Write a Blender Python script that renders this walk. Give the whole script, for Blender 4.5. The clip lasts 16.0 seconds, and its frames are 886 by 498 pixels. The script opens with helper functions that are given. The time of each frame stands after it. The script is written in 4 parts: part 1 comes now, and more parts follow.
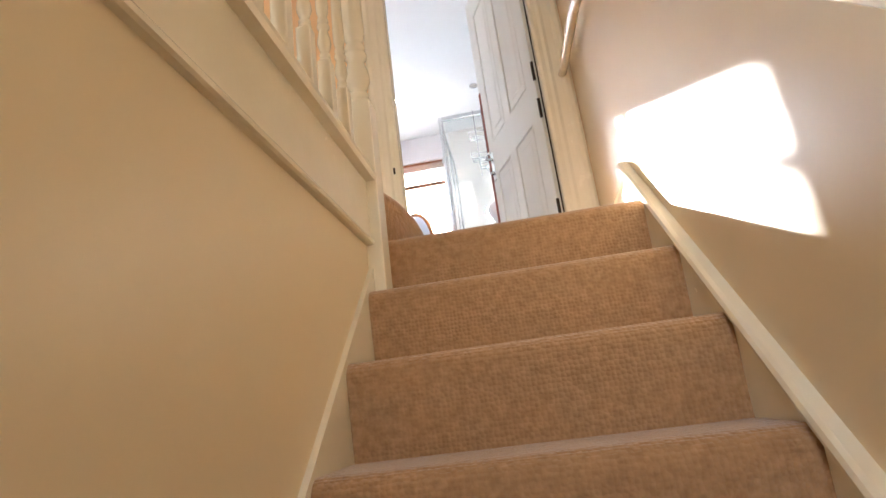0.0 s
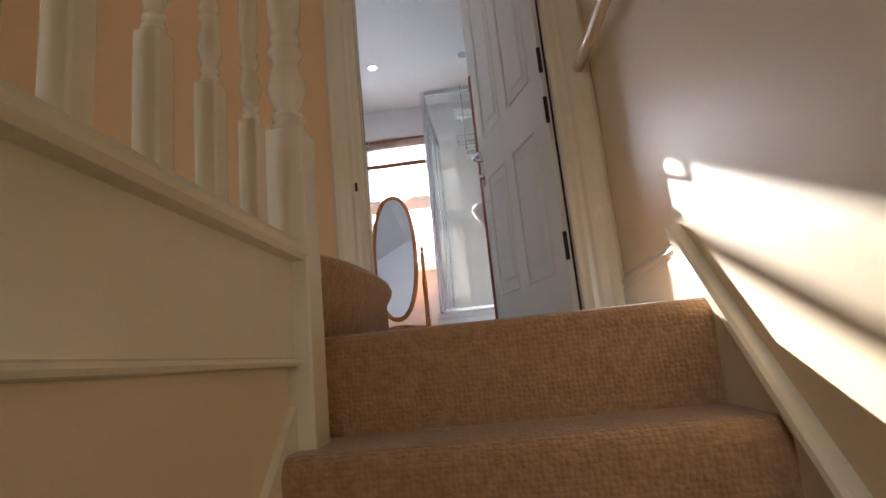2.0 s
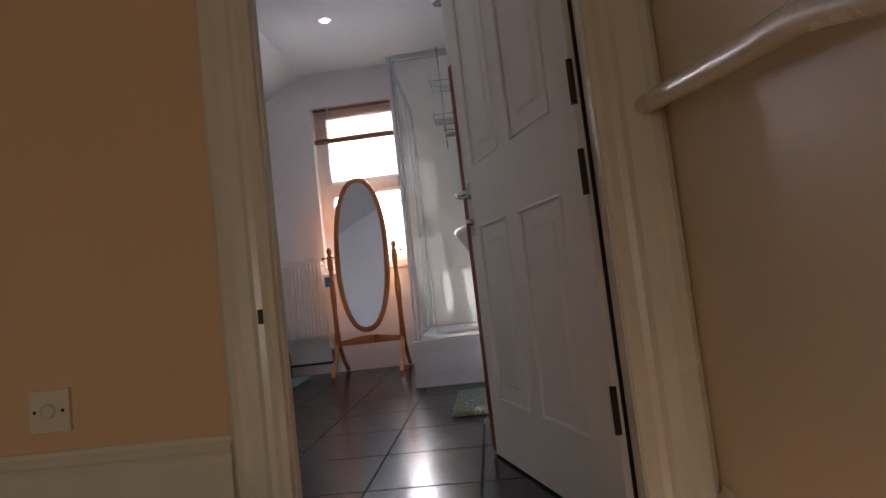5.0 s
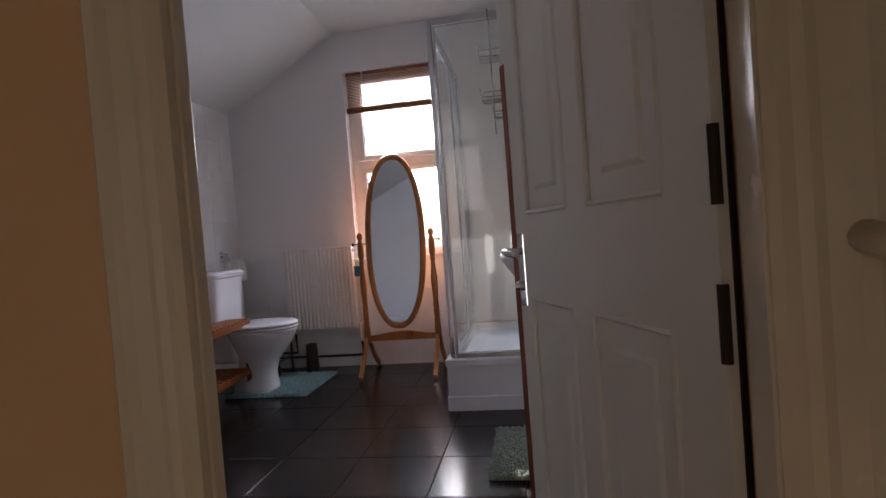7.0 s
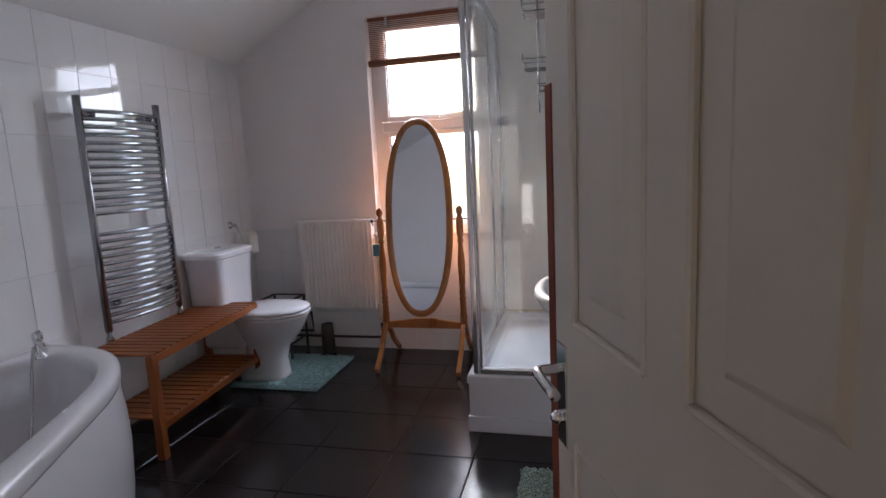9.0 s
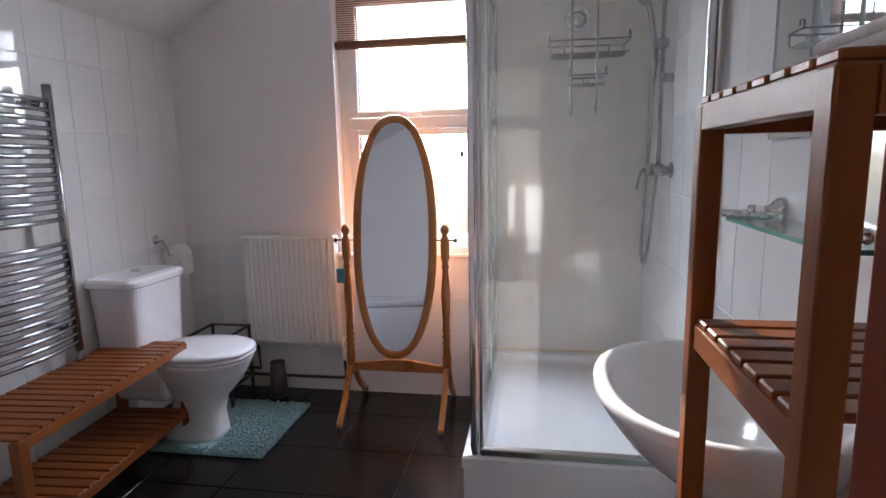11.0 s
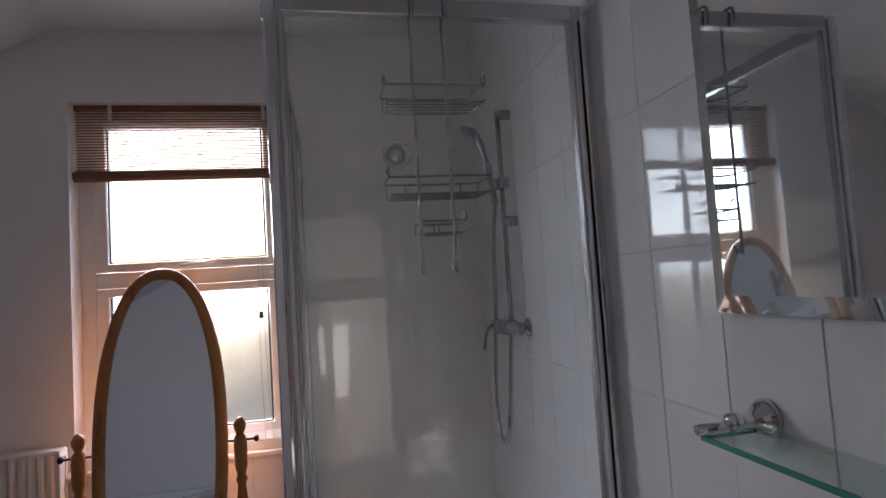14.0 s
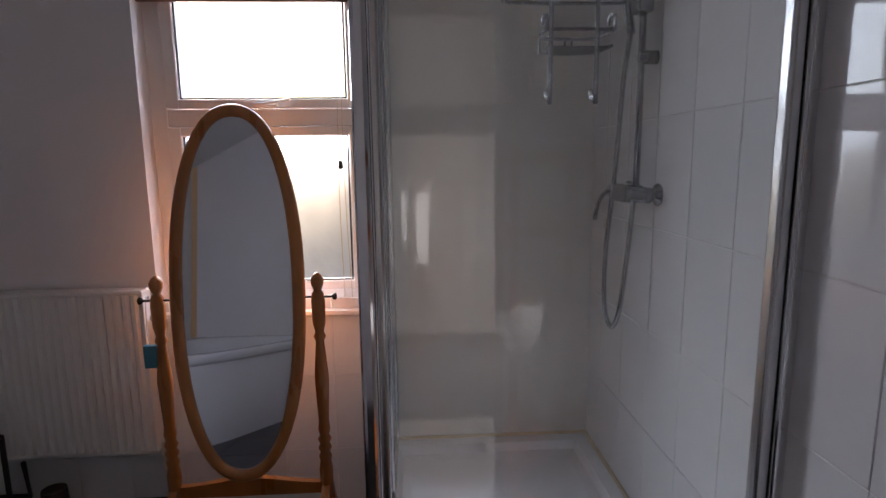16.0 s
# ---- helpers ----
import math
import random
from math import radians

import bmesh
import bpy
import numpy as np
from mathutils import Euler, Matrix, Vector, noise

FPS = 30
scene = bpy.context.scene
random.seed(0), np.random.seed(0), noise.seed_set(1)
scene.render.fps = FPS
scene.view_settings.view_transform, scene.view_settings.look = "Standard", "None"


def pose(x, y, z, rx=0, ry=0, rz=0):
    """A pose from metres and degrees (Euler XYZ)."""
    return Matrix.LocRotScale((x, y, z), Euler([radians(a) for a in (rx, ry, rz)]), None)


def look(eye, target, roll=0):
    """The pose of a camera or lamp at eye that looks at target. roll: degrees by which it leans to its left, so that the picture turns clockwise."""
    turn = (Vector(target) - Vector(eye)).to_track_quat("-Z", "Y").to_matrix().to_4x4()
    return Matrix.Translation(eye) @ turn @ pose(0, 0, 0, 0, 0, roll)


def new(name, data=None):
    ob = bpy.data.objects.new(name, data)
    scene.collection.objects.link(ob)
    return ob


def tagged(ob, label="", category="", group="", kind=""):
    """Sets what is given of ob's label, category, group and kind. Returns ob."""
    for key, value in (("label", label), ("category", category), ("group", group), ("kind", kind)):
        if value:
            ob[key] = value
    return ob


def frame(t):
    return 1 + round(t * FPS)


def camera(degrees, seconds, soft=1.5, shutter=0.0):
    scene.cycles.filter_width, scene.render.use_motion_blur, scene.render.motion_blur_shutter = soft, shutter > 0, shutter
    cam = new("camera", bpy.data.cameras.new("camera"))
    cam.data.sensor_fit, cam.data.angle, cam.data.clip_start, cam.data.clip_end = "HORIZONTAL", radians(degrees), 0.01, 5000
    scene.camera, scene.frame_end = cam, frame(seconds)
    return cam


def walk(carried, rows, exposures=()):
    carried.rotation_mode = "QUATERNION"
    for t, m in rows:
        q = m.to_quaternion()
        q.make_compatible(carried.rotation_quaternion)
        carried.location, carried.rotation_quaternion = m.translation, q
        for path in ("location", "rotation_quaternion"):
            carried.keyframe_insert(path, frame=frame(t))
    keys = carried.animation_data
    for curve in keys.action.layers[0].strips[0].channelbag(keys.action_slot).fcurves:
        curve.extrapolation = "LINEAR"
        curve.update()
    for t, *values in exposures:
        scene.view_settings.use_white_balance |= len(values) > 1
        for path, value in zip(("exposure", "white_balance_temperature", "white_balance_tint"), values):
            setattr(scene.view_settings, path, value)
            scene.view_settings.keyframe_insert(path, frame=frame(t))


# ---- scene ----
cam = camera(77.2, 16.0)
PATH = [
    (0, (0.178, 0.184, -0.515), (-0.059, 2.090, 0.043), -7.2),
    (0.5, (0.170, 0.296, -0.405), (0.006, 2.181, 0.243), -6.2),
    (1, (0.175, 0.444, -0.284), (0.045, 2.380, 0.204), -8.4),
    (1.5, (0.190, 0.527, -0.171), (0.004, 2.473, 0.251), -9.1),
    (2, (0.182, 0.640, -0.075), (-0.011, 2.591, 0.324), -5.7),
    (2.5, (0.170, 0.759, 0.045), (0.118, 2.737, 0.330), -6.6),
    (3, (0.163, 0.896, 0.157), (0.079, 2.874, 0.446), -8.9),
    (3.5, (0.160, 0.988, 0.259), (-0.008, 2.965, 0.520), -6.8),
    (4, (0.158, 1.126, 0.394), (0.175, 3.109, 0.648), -5.7),
    (4.5, (0.165, 1.256, 0.458), (0.115, 3.241, 0.703), -6.1),
    (5, (0.189, 1.362, 0.577), (0.041, 3.350, 0.714), -6.6),
    (5.2, (0.184, 1.404, 0.598), (-0.021, 3.387, 0.758), -6.9),
    (7.3, (0.194, 1.906, 0.990), (-0.136, 3.873, 0.856), -4.6),
    (7.5, (0.192, 1.956, 1.026), (-0.096, 3.926, 0.835), -4.0),
    (8, (0.190, 2.098, 1.114), (-0.164, 4.051, 0.867), -4.5),
    (8.5, (0.196, 2.217, 1.192), (-0.242, 4.146, 0.896), -2.9),
    (8.7, (0.197, 2.250, 1.208), (-0.275, 4.170, 0.909), -2.9),
    (10.8, (-0.051, 2.851, 1.271), (-0.428, 4.792, 0.974), -1.4),
    (11, (-0.070, 2.907, 1.285), (-0.393, 4.856, 0.969), -1.1),
    (11.5, (-0.152, 3.046, 1.267), (0.069, 5.009, 0.952), -0.3),
    (12, (-0.197, 3.189, 1.287), (0.452, 5.043, 0.912), -2.0),
    (12.5, (-0.233, 3.225, 1.307), (0.439, 5.086, 1.022), -1.8),
    (13, (-0.230, 3.267, 1.345), (0.427, 5.155, 1.352), -3.1),
    (13.5, (-0.187, 3.383, 1.384), (0.391, 5.289, 1.561), -4.3),
    (14, (-0.168, 3.488, 1.396), (0.237, 5.443, 1.516), -3.7),
    (14.5, (-0.166, 3.554, 1.360), (0.223, 5.513, 1.261), -2.6),
    (15, (-0.159, 3.640, 1.322), (0.216, 5.577, 1.002), -0.9),
    (15.5, (-0.164, 3.709, 1.319), (0.123, 5.657, 0.967), 0.0),
    (16, (-0.188, 3.791, 1.330), (-0.082, 5.763, 1.011), -0.7),
]
EXPOSURES = [(0.0, 3.65, 6050, 8), (0.8, 2.95, 6100, 9), (1.5, 2.45, 6100, 10), (2.5, 1.95, 6000, 10), (3.5, 1.6, 6000, 10), (4.0, 1.45, 6150, 12), (5.2, 1.25, 6350, 16), (7.5, 1.0, 6300, 17), (8.7, 1.15, 6200, 15), (10.8, 1.55, 6250, 15), (12.5, 1.4, 6250, 15), (13.5, 0.4, 6250, 16), (14.5, 0.4, 6250, 17), (16.0, 0.25, 6350, 20)]
walk(cam, [(t, look(eye, target, roll)) for t, eye, target, roll in PATH], EXPOSURES)

# ---- world and sun ----
SUN_WAY = Vector((0.325, -1.0, -0.44)).normalized()
world = bpy.data.worlds.new("sky")
scene.world = world
world.use_nodes = True
wn = world.node_tree
sky = wn.nodes.new("ShaderNodeTexSky")
sky.sky_type, sky.sun_disc = "NISHITA", False
sky.sun_elevation, sky.sun_rotation = radians(22.6), math.atan2(-0.325, 1.0) % (2 * math.pi)
wn.links.new(sky.outputs[0], wn.nodes["Background"].inputs["Color"])
wn.nodes["Background"].inputs["Strength"].default_value = 0.15
sun = new("sun", bpy.data.lights.new("sun", "SUN"))
sun.data.energy, sun.data.angle, sun.data.color = 5.0, radians(0.5), (1.0, 0.91, 0.79)
sun.matrix_world = look((0, 0, 6), Vector((0, 0, 6)) + SUN_WAY)


def area(name, eye, target, w, h, power, colour):
    lamp = new(name, bpy.data.lights.new(name, "AREA"))
    lamp.data.shape, lamp.data.size, lamp.data.size_y = "RECTANGLE", w, h
    lamp.data.energy, lamp.data.color = power, colour
    lamp.matrix_world = look(eye, target)
    return lamp


# sky light for the bathroom window; added fill lamp at the unseen stairwell end
area("window_skylight", (-0.70, 6.42, 1.98), (-0.62, 3.6, 0.4), 1.6, 1.45, 66.0, (0.86, 0.90, 1.0))
area("stairwell_fill", (-0.5, -2.72, 0.3), (0.1, 2.0, -0.3), 1.1, 1.1, 8.5, (1.0, 0.96, 0.90))


# ---- materials ----
def mat(name, c1, c2=None, rough=0.5, metal=0.0, scale=6.0, bump=0.0, bscale=60.0, stretch=(1, 1, 1), vary=0.0, coat=0.0, spec=0.5):
    m = bpy.data.materials.new(name)
    m.use_nodes = True
    nt = m.node_tree
    b = nt.nodes["Principled BSDF"]
    b.inputs["Roughness"].default_value, b.inputs["Metallic"].default_value = rough, metal
    b.inputs["Coat Weight"].default_value = coat
    b.inputs["Specular IOR Level"].default_value = spec
    c2 = c2 or tuple(c * 0.9 for c in c1)
    tc = nt.nodes.new("ShaderNodeTexCoord")
    mp = nt.nodes.new("ShaderNodeMapping")
    mp.inputs["Scale"].default_value = stretch
    nt.links.new(tc.outputs["Object"], mp.inputs["Vector"])
    n1 = nt.nodes.new("ShaderNodeTexNoise")
    n1.inputs["Scale"].default_value, n1.inputs["Detail"].default_value = scale, 6.0
    nt.links.new(mp.outputs[0], n1.inputs["Vector"])
    ramp = nt.nodes.new("ShaderNodeValToRGB")
    ramp.color_ramp.elements[0].position, ramp.color_ramp.elements[1].position = 0.32, 0.68
    ramp.color_ramp.elements[0].color, ramp.color_ramp.elements[1].color = (*c2, 1), (*c1, 1)
    nt.links.new(n1.outputs["Fac"], ramp.inputs["Fac"])
    out = ramp.outputs["Color"]
    if vary:
        info = nt.nodes.new("ShaderNodeObjectInfo")
        rng = nt.nodes.new("ShaderNodeMapRange")
        rng.inputs["To Min"].default_value, rng.inputs["To Max"].default_value = 1 - vary, 1 + vary * 0.3
        nt.links.new(info.outputs["Random"], rng.inputs["Value"])
        hsv = nt.nodes.new("ShaderNodeHueSaturation")
        nt.links.new(rng.outputs[0], hsv.inputs["Value"])
        nt.links.new(out, hsv.inputs["Color"])
        out = hsv.outputs["Color"]
    nt.links.new(out, b.inputs["Base Color"])
    rr = nt.nodes.new("ShaderNodeMapRange")
    rr.inputs["To Min"].default_value, rr.inputs["To Max"].default_value = rough * 0.8, min(1, rough * 1.2 + 0.01)
    nt.links.new(n1.outputs["Fac"], rr.inputs["Value"])
    nt.links.new(rr.outputs[0], b.inputs["Roughness"])
    if bump:
        n2 = nt.nodes.new("ShaderNodeTexNoise")
        n2.inputs["Scale"].default_value, n2.inputs["Detail"].default_value = bscale, 4.0
        nt.links.new(mp.outputs[0], n2.inputs["Vector"])
        bp = nt.nodes.new("ShaderNodeBump")
        bp.inputs["Strength"].default_value, bp.inputs["Distance"].default_value = bump, 0.004
        nt.links.new(n2.outputs["Fac"], bp.inputs["Height"])
        nt.links.new(bp.outputs[0], b.inputs["Normal"])
    return m


def carpet(name, c1, c2):
    """Looped carpet: rows of small loops as relief, with a mottled pile."""
    m = mat(name, c1, c2, rough=0.95, scale=60.0, spec=0.1)
    nt = m.node_tree
    b = nt.nodes["Principled BSDF"]
    tc = nt.nodes.new("ShaderNodeTexCoord")
    vo = nt.nodes.new("ShaderNodeTexVoronoi")
    vo.inputs["Scale"].default_value = 105.0
    vo.inputs["Randomness"].default_value = 0.45
    nt.links.new(tc.outputs["Object"], vo.inputs["Vector"])
    bp = nt.nodes.new("ShaderNodeBump")
    bp.inputs["Strength"].default_value, bp.inputs["Distance"].default_value = 0.9, 0.004
    bp.invert = True
    nt.links.new(vo.outputs["Distance"], bp.inputs["Height"])
    nt.links.new(bp.outputs[0], b.inputs["Normal"])
    b.inputs["Sheen Weight"].default_value = 0.4
    return m


def pane_glass(name, tint, gloss=0.03):
    """Thin clear glass: what lies behind shows through, with a mirror gloss that grows at grazing angles."""
    m = bpy.data.materials.new(name)
    m.use_nodes = True
    nt = m.node_tree
    nt.nodes.remove(nt.nodes["Principled BSDF"])
    tr, gl, mx = (nt.nodes.new(k) for k in ("ShaderNodeBsdfTransparent", "ShaderNodeBsdfGlossy", "ShaderNodeMixShader"))
    lw, pw, ma = (nt.nodes.new(k) for k in ("ShaderNodeLayerWeight", "ShaderNodeMath", "ShaderNodeMath"))
    lw.inputs["Blend"].default_value = 0.5
    pw.operation, pw.inputs[1].default_value = "POWER", 4.5
    ma.operation, ma.inputs[1].default_value, ma.inputs[2].default_value = "MULTIPLY_ADD", 0.9, 0.04
    nt.links.new(lw.outputs["Facing"], pw.inputs[0])
    nt.links.new(pw.outputs[0], ma.inputs[0])
    tr.inputs["Color"].default_value = (*tint, 1)
    gl.inputs["Roughness"].default_value = gloss
    nt.links.new(ma.outputs[0], mx.inputs[0])
    nt.links.new(tr.outputs[0], mx.inputs[1])
    nt.links.new(gl.outputs[0], mx.inputs[2])
    nt.links.new(mx.outputs[0], nt.nodes["Material Output"].inputs["Surface"])
    return m


def filmed_glass(name, tint, film):
    """Clear glass with a thin uneven film of limescale that catches the light."""
    m = pane_glass(name, tint)
    nt = m.node_tree
    top = nt.nodes["Material Output"].inputs["Surface"].links[0].from_socket
    tc, mp, no, rng = (nt.nodes.new(k) for k in ("ShaderNodeTexCoord", "ShaderNodeMapping", "ShaderNodeTexNoise", "ShaderNodeMapRange"))
    mp.inputs["Scale"].default_value = (1, 1, 0.35)
    no.inputs["Scale"].default_value, no.inputs["Detail"].default_value = 5.0, 8.0
    rng.inputs["From Min"].default_value, rng.inputs["From Max"].default_value = 0.3, 0.7
    rng.inputs["To Min"].default_value, rng.inputs["To Max"].default_value = film * 0.5, film * 1.5
    nt.links.new(tc.outputs["Object"], mp.inputs["Vector"])
    nt.links.new(mp.outputs[0], no.inputs["Vector"])
    nt.links.new(no.outputs["Fac"], rng.inputs["Value"])
    di, tl, both, mx = (nt.nodes.new(k) for k in ("ShaderNodeBsdfDiffuse", "ShaderNodeBsdfTranslucent", "ShaderNodeMixShader", "ShaderNodeMixShader"))
    nt.links.new(di.outputs[0], both.inputs[1])
    nt.links.new(tl.outputs[0], both.inputs[2])
    nt.links.new(rng.outputs[0], mx.inputs[0])
    nt.links.new(top, mx.inputs[1])
    nt.links.new(both.outputs[0], mx.inputs[2])
    nt.links.new(mx.outputs[0], nt.nodes["Material Output"].inputs["Surface"])
    return m


def glow(name, colour, strength):
    m = bpy.data.materials.new(name)
    m.use_nodes = True
    b = m.node_tree.nodes["Principled BSDF"]
    b.inputs["Base Color"].default_value = (*colour, 1)
    b.inputs["Emission Color"].default_value = (*colour, 1)
    b.inputs["Emission Strength"].default_value = strength
    return m


# door wall: hall cream tinted orange for light bounced off the carpet
BOUNCE_TINT_PAINT = mat("cream hall paint tinted by warm bounce", (0.80, 0.53, 0.30), (0.77, 0.50, 0.275), rough=0.45, scale=2.2, bump=0.07, bscale=90)
HALL_PAINT = mat("cream hall paint", (0.80, 0.665, 0.47), (0.77, 0.63, 0.43), rough=0.42, scale=2.2, bump=0.07, bscale=90)
GLOSS = mat("cream gloss woodwork", (0.82, 0.745, 0.61), (0.78, 0.70, 0.55), rough=0.25, scale=5, bump=0.10, bscale=35)
DOOR_PAINT = mat("white door paint", (0.80, 0.78, 0.73), (0.75, 0.73, 0.68), rough=0.32, scale=4, bump=0.10, bscale=50, stretch=(1, 1, 0.12))
BATH_PAINT = mat("white bathroom paint", (0.80, 0.765, 0.765), (0.765, 0.73, 0.735), rough=0.5, scale=2.0, bump=0.12, bscale=80)
CEIL_PAINT = mat("white ceiling paint", (0.80, 0.79, 0.77), (0.77, 0.76, 0.74), rough=0.8, scale=1.8, bump=0.1, bscale=60)
CARPET = carpet("tan loop carpet", (0.47, 0.28, 0.15), (0.35, 0.20, 0.10))
TILE_FLOOR = mat("dark slate floor tile", (0.022, 0.017, 0.017), (0.013, 0.010, 0.011), rough=0.21, scale=9, bump=0.10, bscale=22, vary=0.25, spec=0.38)
GROUT_DARK = mat("grey floor grout", (0.16, 0.145, 0.13), (0.10, 0.09, 0.08), rough=0.9, scale=30)
TILE_WHITE = mat("glossy white wall tile", (0.80, 0.79, 0.79), (0.77, 0.765, 0.765), rough=0.035, scale=3, bump=0.03, bscale=5, vary=0.02)
SHOWER_PANEL = mat("glossy warm white shower panel", (0.80, 0.75, 0.70), (0.76, 0.71, 0.66), rough=0.13, scale=3, bump=0.04, bscale=5)
GROUT_WHITE = mat("off-white wall grout", (0.78, 0.76, 0.74), (0.72, 0.70, 0.68), rough=0.85, scale=20)
CERAMIC = mat("white glazed ceramic", (0.84, 0.83, 0.872), (0.82, 0.81, 0.80), rough=0.08, scale=2, coat=0.4)
ACRYLIC = mat("white acrylic", (0.82, 0.82, 0.872), (0.79, 0.79, 0.80), rough=0.16, scale=2)
CHROME = mat("polished chrome", (0.78, 0.79, 0.80), (0.70, 0.71, 0.72), rough=0.09, metal=1.0, scale=6)
STEEL = mat("satin aluminium", (0.68, 0.69, 0.70), (0.58, 0.59, 0.60), rough=0.22, metal=1.0, scale=8, stretch=(1, 1, 0.1))
PINE = mat("orange lacquered pine", (0.46, 0.17, 0.035), (0.31, 0.10, 0.022), rough=0.28, scale=9, bump=0.08, bscale=40, stretch=(1, 1, 0.12), coat=0.3)
TEAK_X = mat("red-brown hardwood", (0.30, 0.088, 0.019), (0.17, 0.046, 0.010), rough=0.4, spec=0.32, scale=16, bump=0.15, bscale=50, stretch=(0.1, 1, 1))
TEAK_Y = mat("red-brown hardwood lengthwise", (0.30, 0.088, 0.019), (0.17, 0.046, 0.010), rough=0.4, spec=0.32, scale=16, bump=0.15, bscale=50, stretch=(1, 0.1, 1))
TEAK_Z = mat("red-brown hardwood upright", (0.30, 0.088, 0.019), (0.17, 0.046, 0.010), rough=0.4, spec=0.32, scale=16, bump=0.15, bscale=50, stretch=(1, 1, 0.1))
RAW_EDGE = mat("bare red wood edge", (0.26, 0.055, 0.02), (0.17, 0.035, 0.015), rough=0.6, scale=20, stretch=(1, 1, 0.1))
BRONZE = mat("dark tarnished metal", (0.05, 0.035, 0.025), (0.03, 0.02, 0.015), rough=0.5, metal=0.6, scale=20)
UPVC = mat("white window plastic", (0.82, 0.79, 0.76), (0.80, 0.77, 0.74), rough=0.3, scale=3)
BAMBOO = mat("brown bamboo", (0.28, 0.12, 0.06), (0.16, 0.06, 0.03), rough=0.6, scale=30, stretch=(0.05, 1, 1))
ENAMEL = mat("white radiator enamel", (0.80, 0.77, 0.73), (0.78, 0.75, 0.71), rough=0.3, scale=3)
TEAL = mat("teal cotton pile", (0.32, 0.46, 0.46), (0.18, 0.32, 0.33), rough=0.95, scale=40, bump=0.6, bscale=160)
SAGE = mat("sage cotton pile", (0.40, 0.47, 0.40), (0.25, 0.33, 0.28), rough=0.95, scale=40, bump=0.6, bscale=160)
PAPER = mat("white tissue paper", (0.85, 0.83, 0.80), (0.8, 0.78, 0.75), rough=0.9, scale=10)
BLACK = mat("dark brown lacquer", (0.03, 0.022, 0.018), (0.02, 0.014, 0.012), rough=0.4, scale=8)
PLASTIC = mat("white switch plastic", (0.80, 0.70, 0.55), (0.78, 0.68, 0.52), rough=0.3, scale=6)
TOWEL = mat("pale towel cotton", (0.70, 0.66, 0.64), (0.6, 0.56, 0.55), rough=0.95, scale=30, bump=0.6, bscale=150)
BLUE = mat("blue plastic", (0.06, 0.22, 0.28), (0.05, 0.18, 0.23), rough=0.3, scale=6)
CORD = mat("cream cord", (0.7, 0.62, 0.5), rough=0.9, scale=40)
DARK_CHROME = mat("dull chrome wire", (0.42, 0.43, 0.45), (0.30, 0.31, 0.33), rough=0.2, metal=1.0, scale=12)
SILICONE = mat("yellowed sealant", (0.66, 0.55, 0.36), (0.55, 0.43, 0.26), rough=0.5, scale=12)
LEAF = mat("distant foliage", (0.07, 0.09, 0.05), (0.03, 0.045, 0.025), rough=0.9, scale=2)
EARTH = mat("distant gardens", (0.12, 0.125, 0.10), (0.08, 0.085, 0.065), rough=0.95, scale=0.2)
ROOF = mat("grey slate roof", (0.14, 0.13, 0.13), (0.09, 0.085, 0.085), rough=0.7, scale=3)
BRICK = mat("red brick wall", (0.30, 0.15, 0.10), (0.22, 0.11, 0.075), rough=0.9, scale=4)
GLASS = pane_glass("clear glass", (0.97, 0.985, 0.98))
SHOWER_GLASS = filmed_glass("shower glass with limescale film", (0.96, 0.985, 0.985), 0.035)
GLASS_GREEN = pane_glass("green-edged shelf glass", (0.88, 0.96, 0.93))
GLASS_EDGE = mat("green glass edge", (0.10, 0.36, 0.30), (0.06, 0.25, 0.21), rough=0.15, scale=4)
SILVER = mat("silvered mirror", (0.80, 0.83, 0.83), (0.79, 0.82, 0.872), rough=0.015, metal=1.0, scale=2)
SPOT_ON = glow("lit spotlight", (1.0, 0.93, 0.872), 30.0)
FROST = mat("obscured glass", (0.85, 0.9, 0.93), (0.75, 0.8, 0.85), rough=0.42, scale=7, bump=0.5, bscale=25)
FROST.node_tree.nodes["Principled BSDF"].inputs["Transmission Weight"].default_value = 1.0
FROST.node_tree.nodes["Principled BSDF"].inputs["IOR"].default_value = 1.25


# ---- builders ----
def link(name, bm, material, smooth=False):
    me = bpy.data.meshes.new(name)
    bmesh.ops.recalc_face_normals(bm, faces=bm.faces)
    for f in bm.faces:
        f.smooth = smooth
    bm.to_mesh(me)
    bm.free()
    me.materials.append(material)
    return new(name, me)


def shell(name, bm, material, label="", category=""):
    return tagged(link(name, bm, material), label, category, kind="structure")


# small moves of whole things from where their parts are drawn
NUDGE = {"glass_shelf": (0, 0.02, 0.065), "wall_mirror": (0, 0.03, 0.066), "shower_caddy": (-0.012, 0, 0.042), "shower_mixer": (0.0, 0.09, 0.04), "wall_hook_ring": (-0.06, -0.12, -0.005),
         "window_1": (-0.04, -0.12, 0), "bamboo_blind": (-0.04, -0.12, 0), "radiator": (0, -0.12, 0.03), "radiator_pipe": (0, -0.12, 0), "cheval_mirror": (-0.027, -0.045, 0), "hanging_tag": (-0.027, -0.045, 0),
         "pedestal_basin": (0.05, 0.125, 0.01), "basin_tap": (0.03, 0.125, 0.01), "slatted_shelf_unit": (0.055, 0.095, 0), "folded_towel": (0.03, 0.095, 0), "towel_radiator": (-0.025, 0, 0.03), "toilet": (-0.07, 0.06, 0), "pedestal_mat": (-0.06, 0.01, 0),
         "bath_mat": (0.03, 0.1, 0), "slatted_bench": (-0.02, 0.03, 0), "toilet_roll_holder": (-0.05, 0.0, 0), "magazine_rack": (-0.05, -0.02, 0)}
BUILT_AT = {}


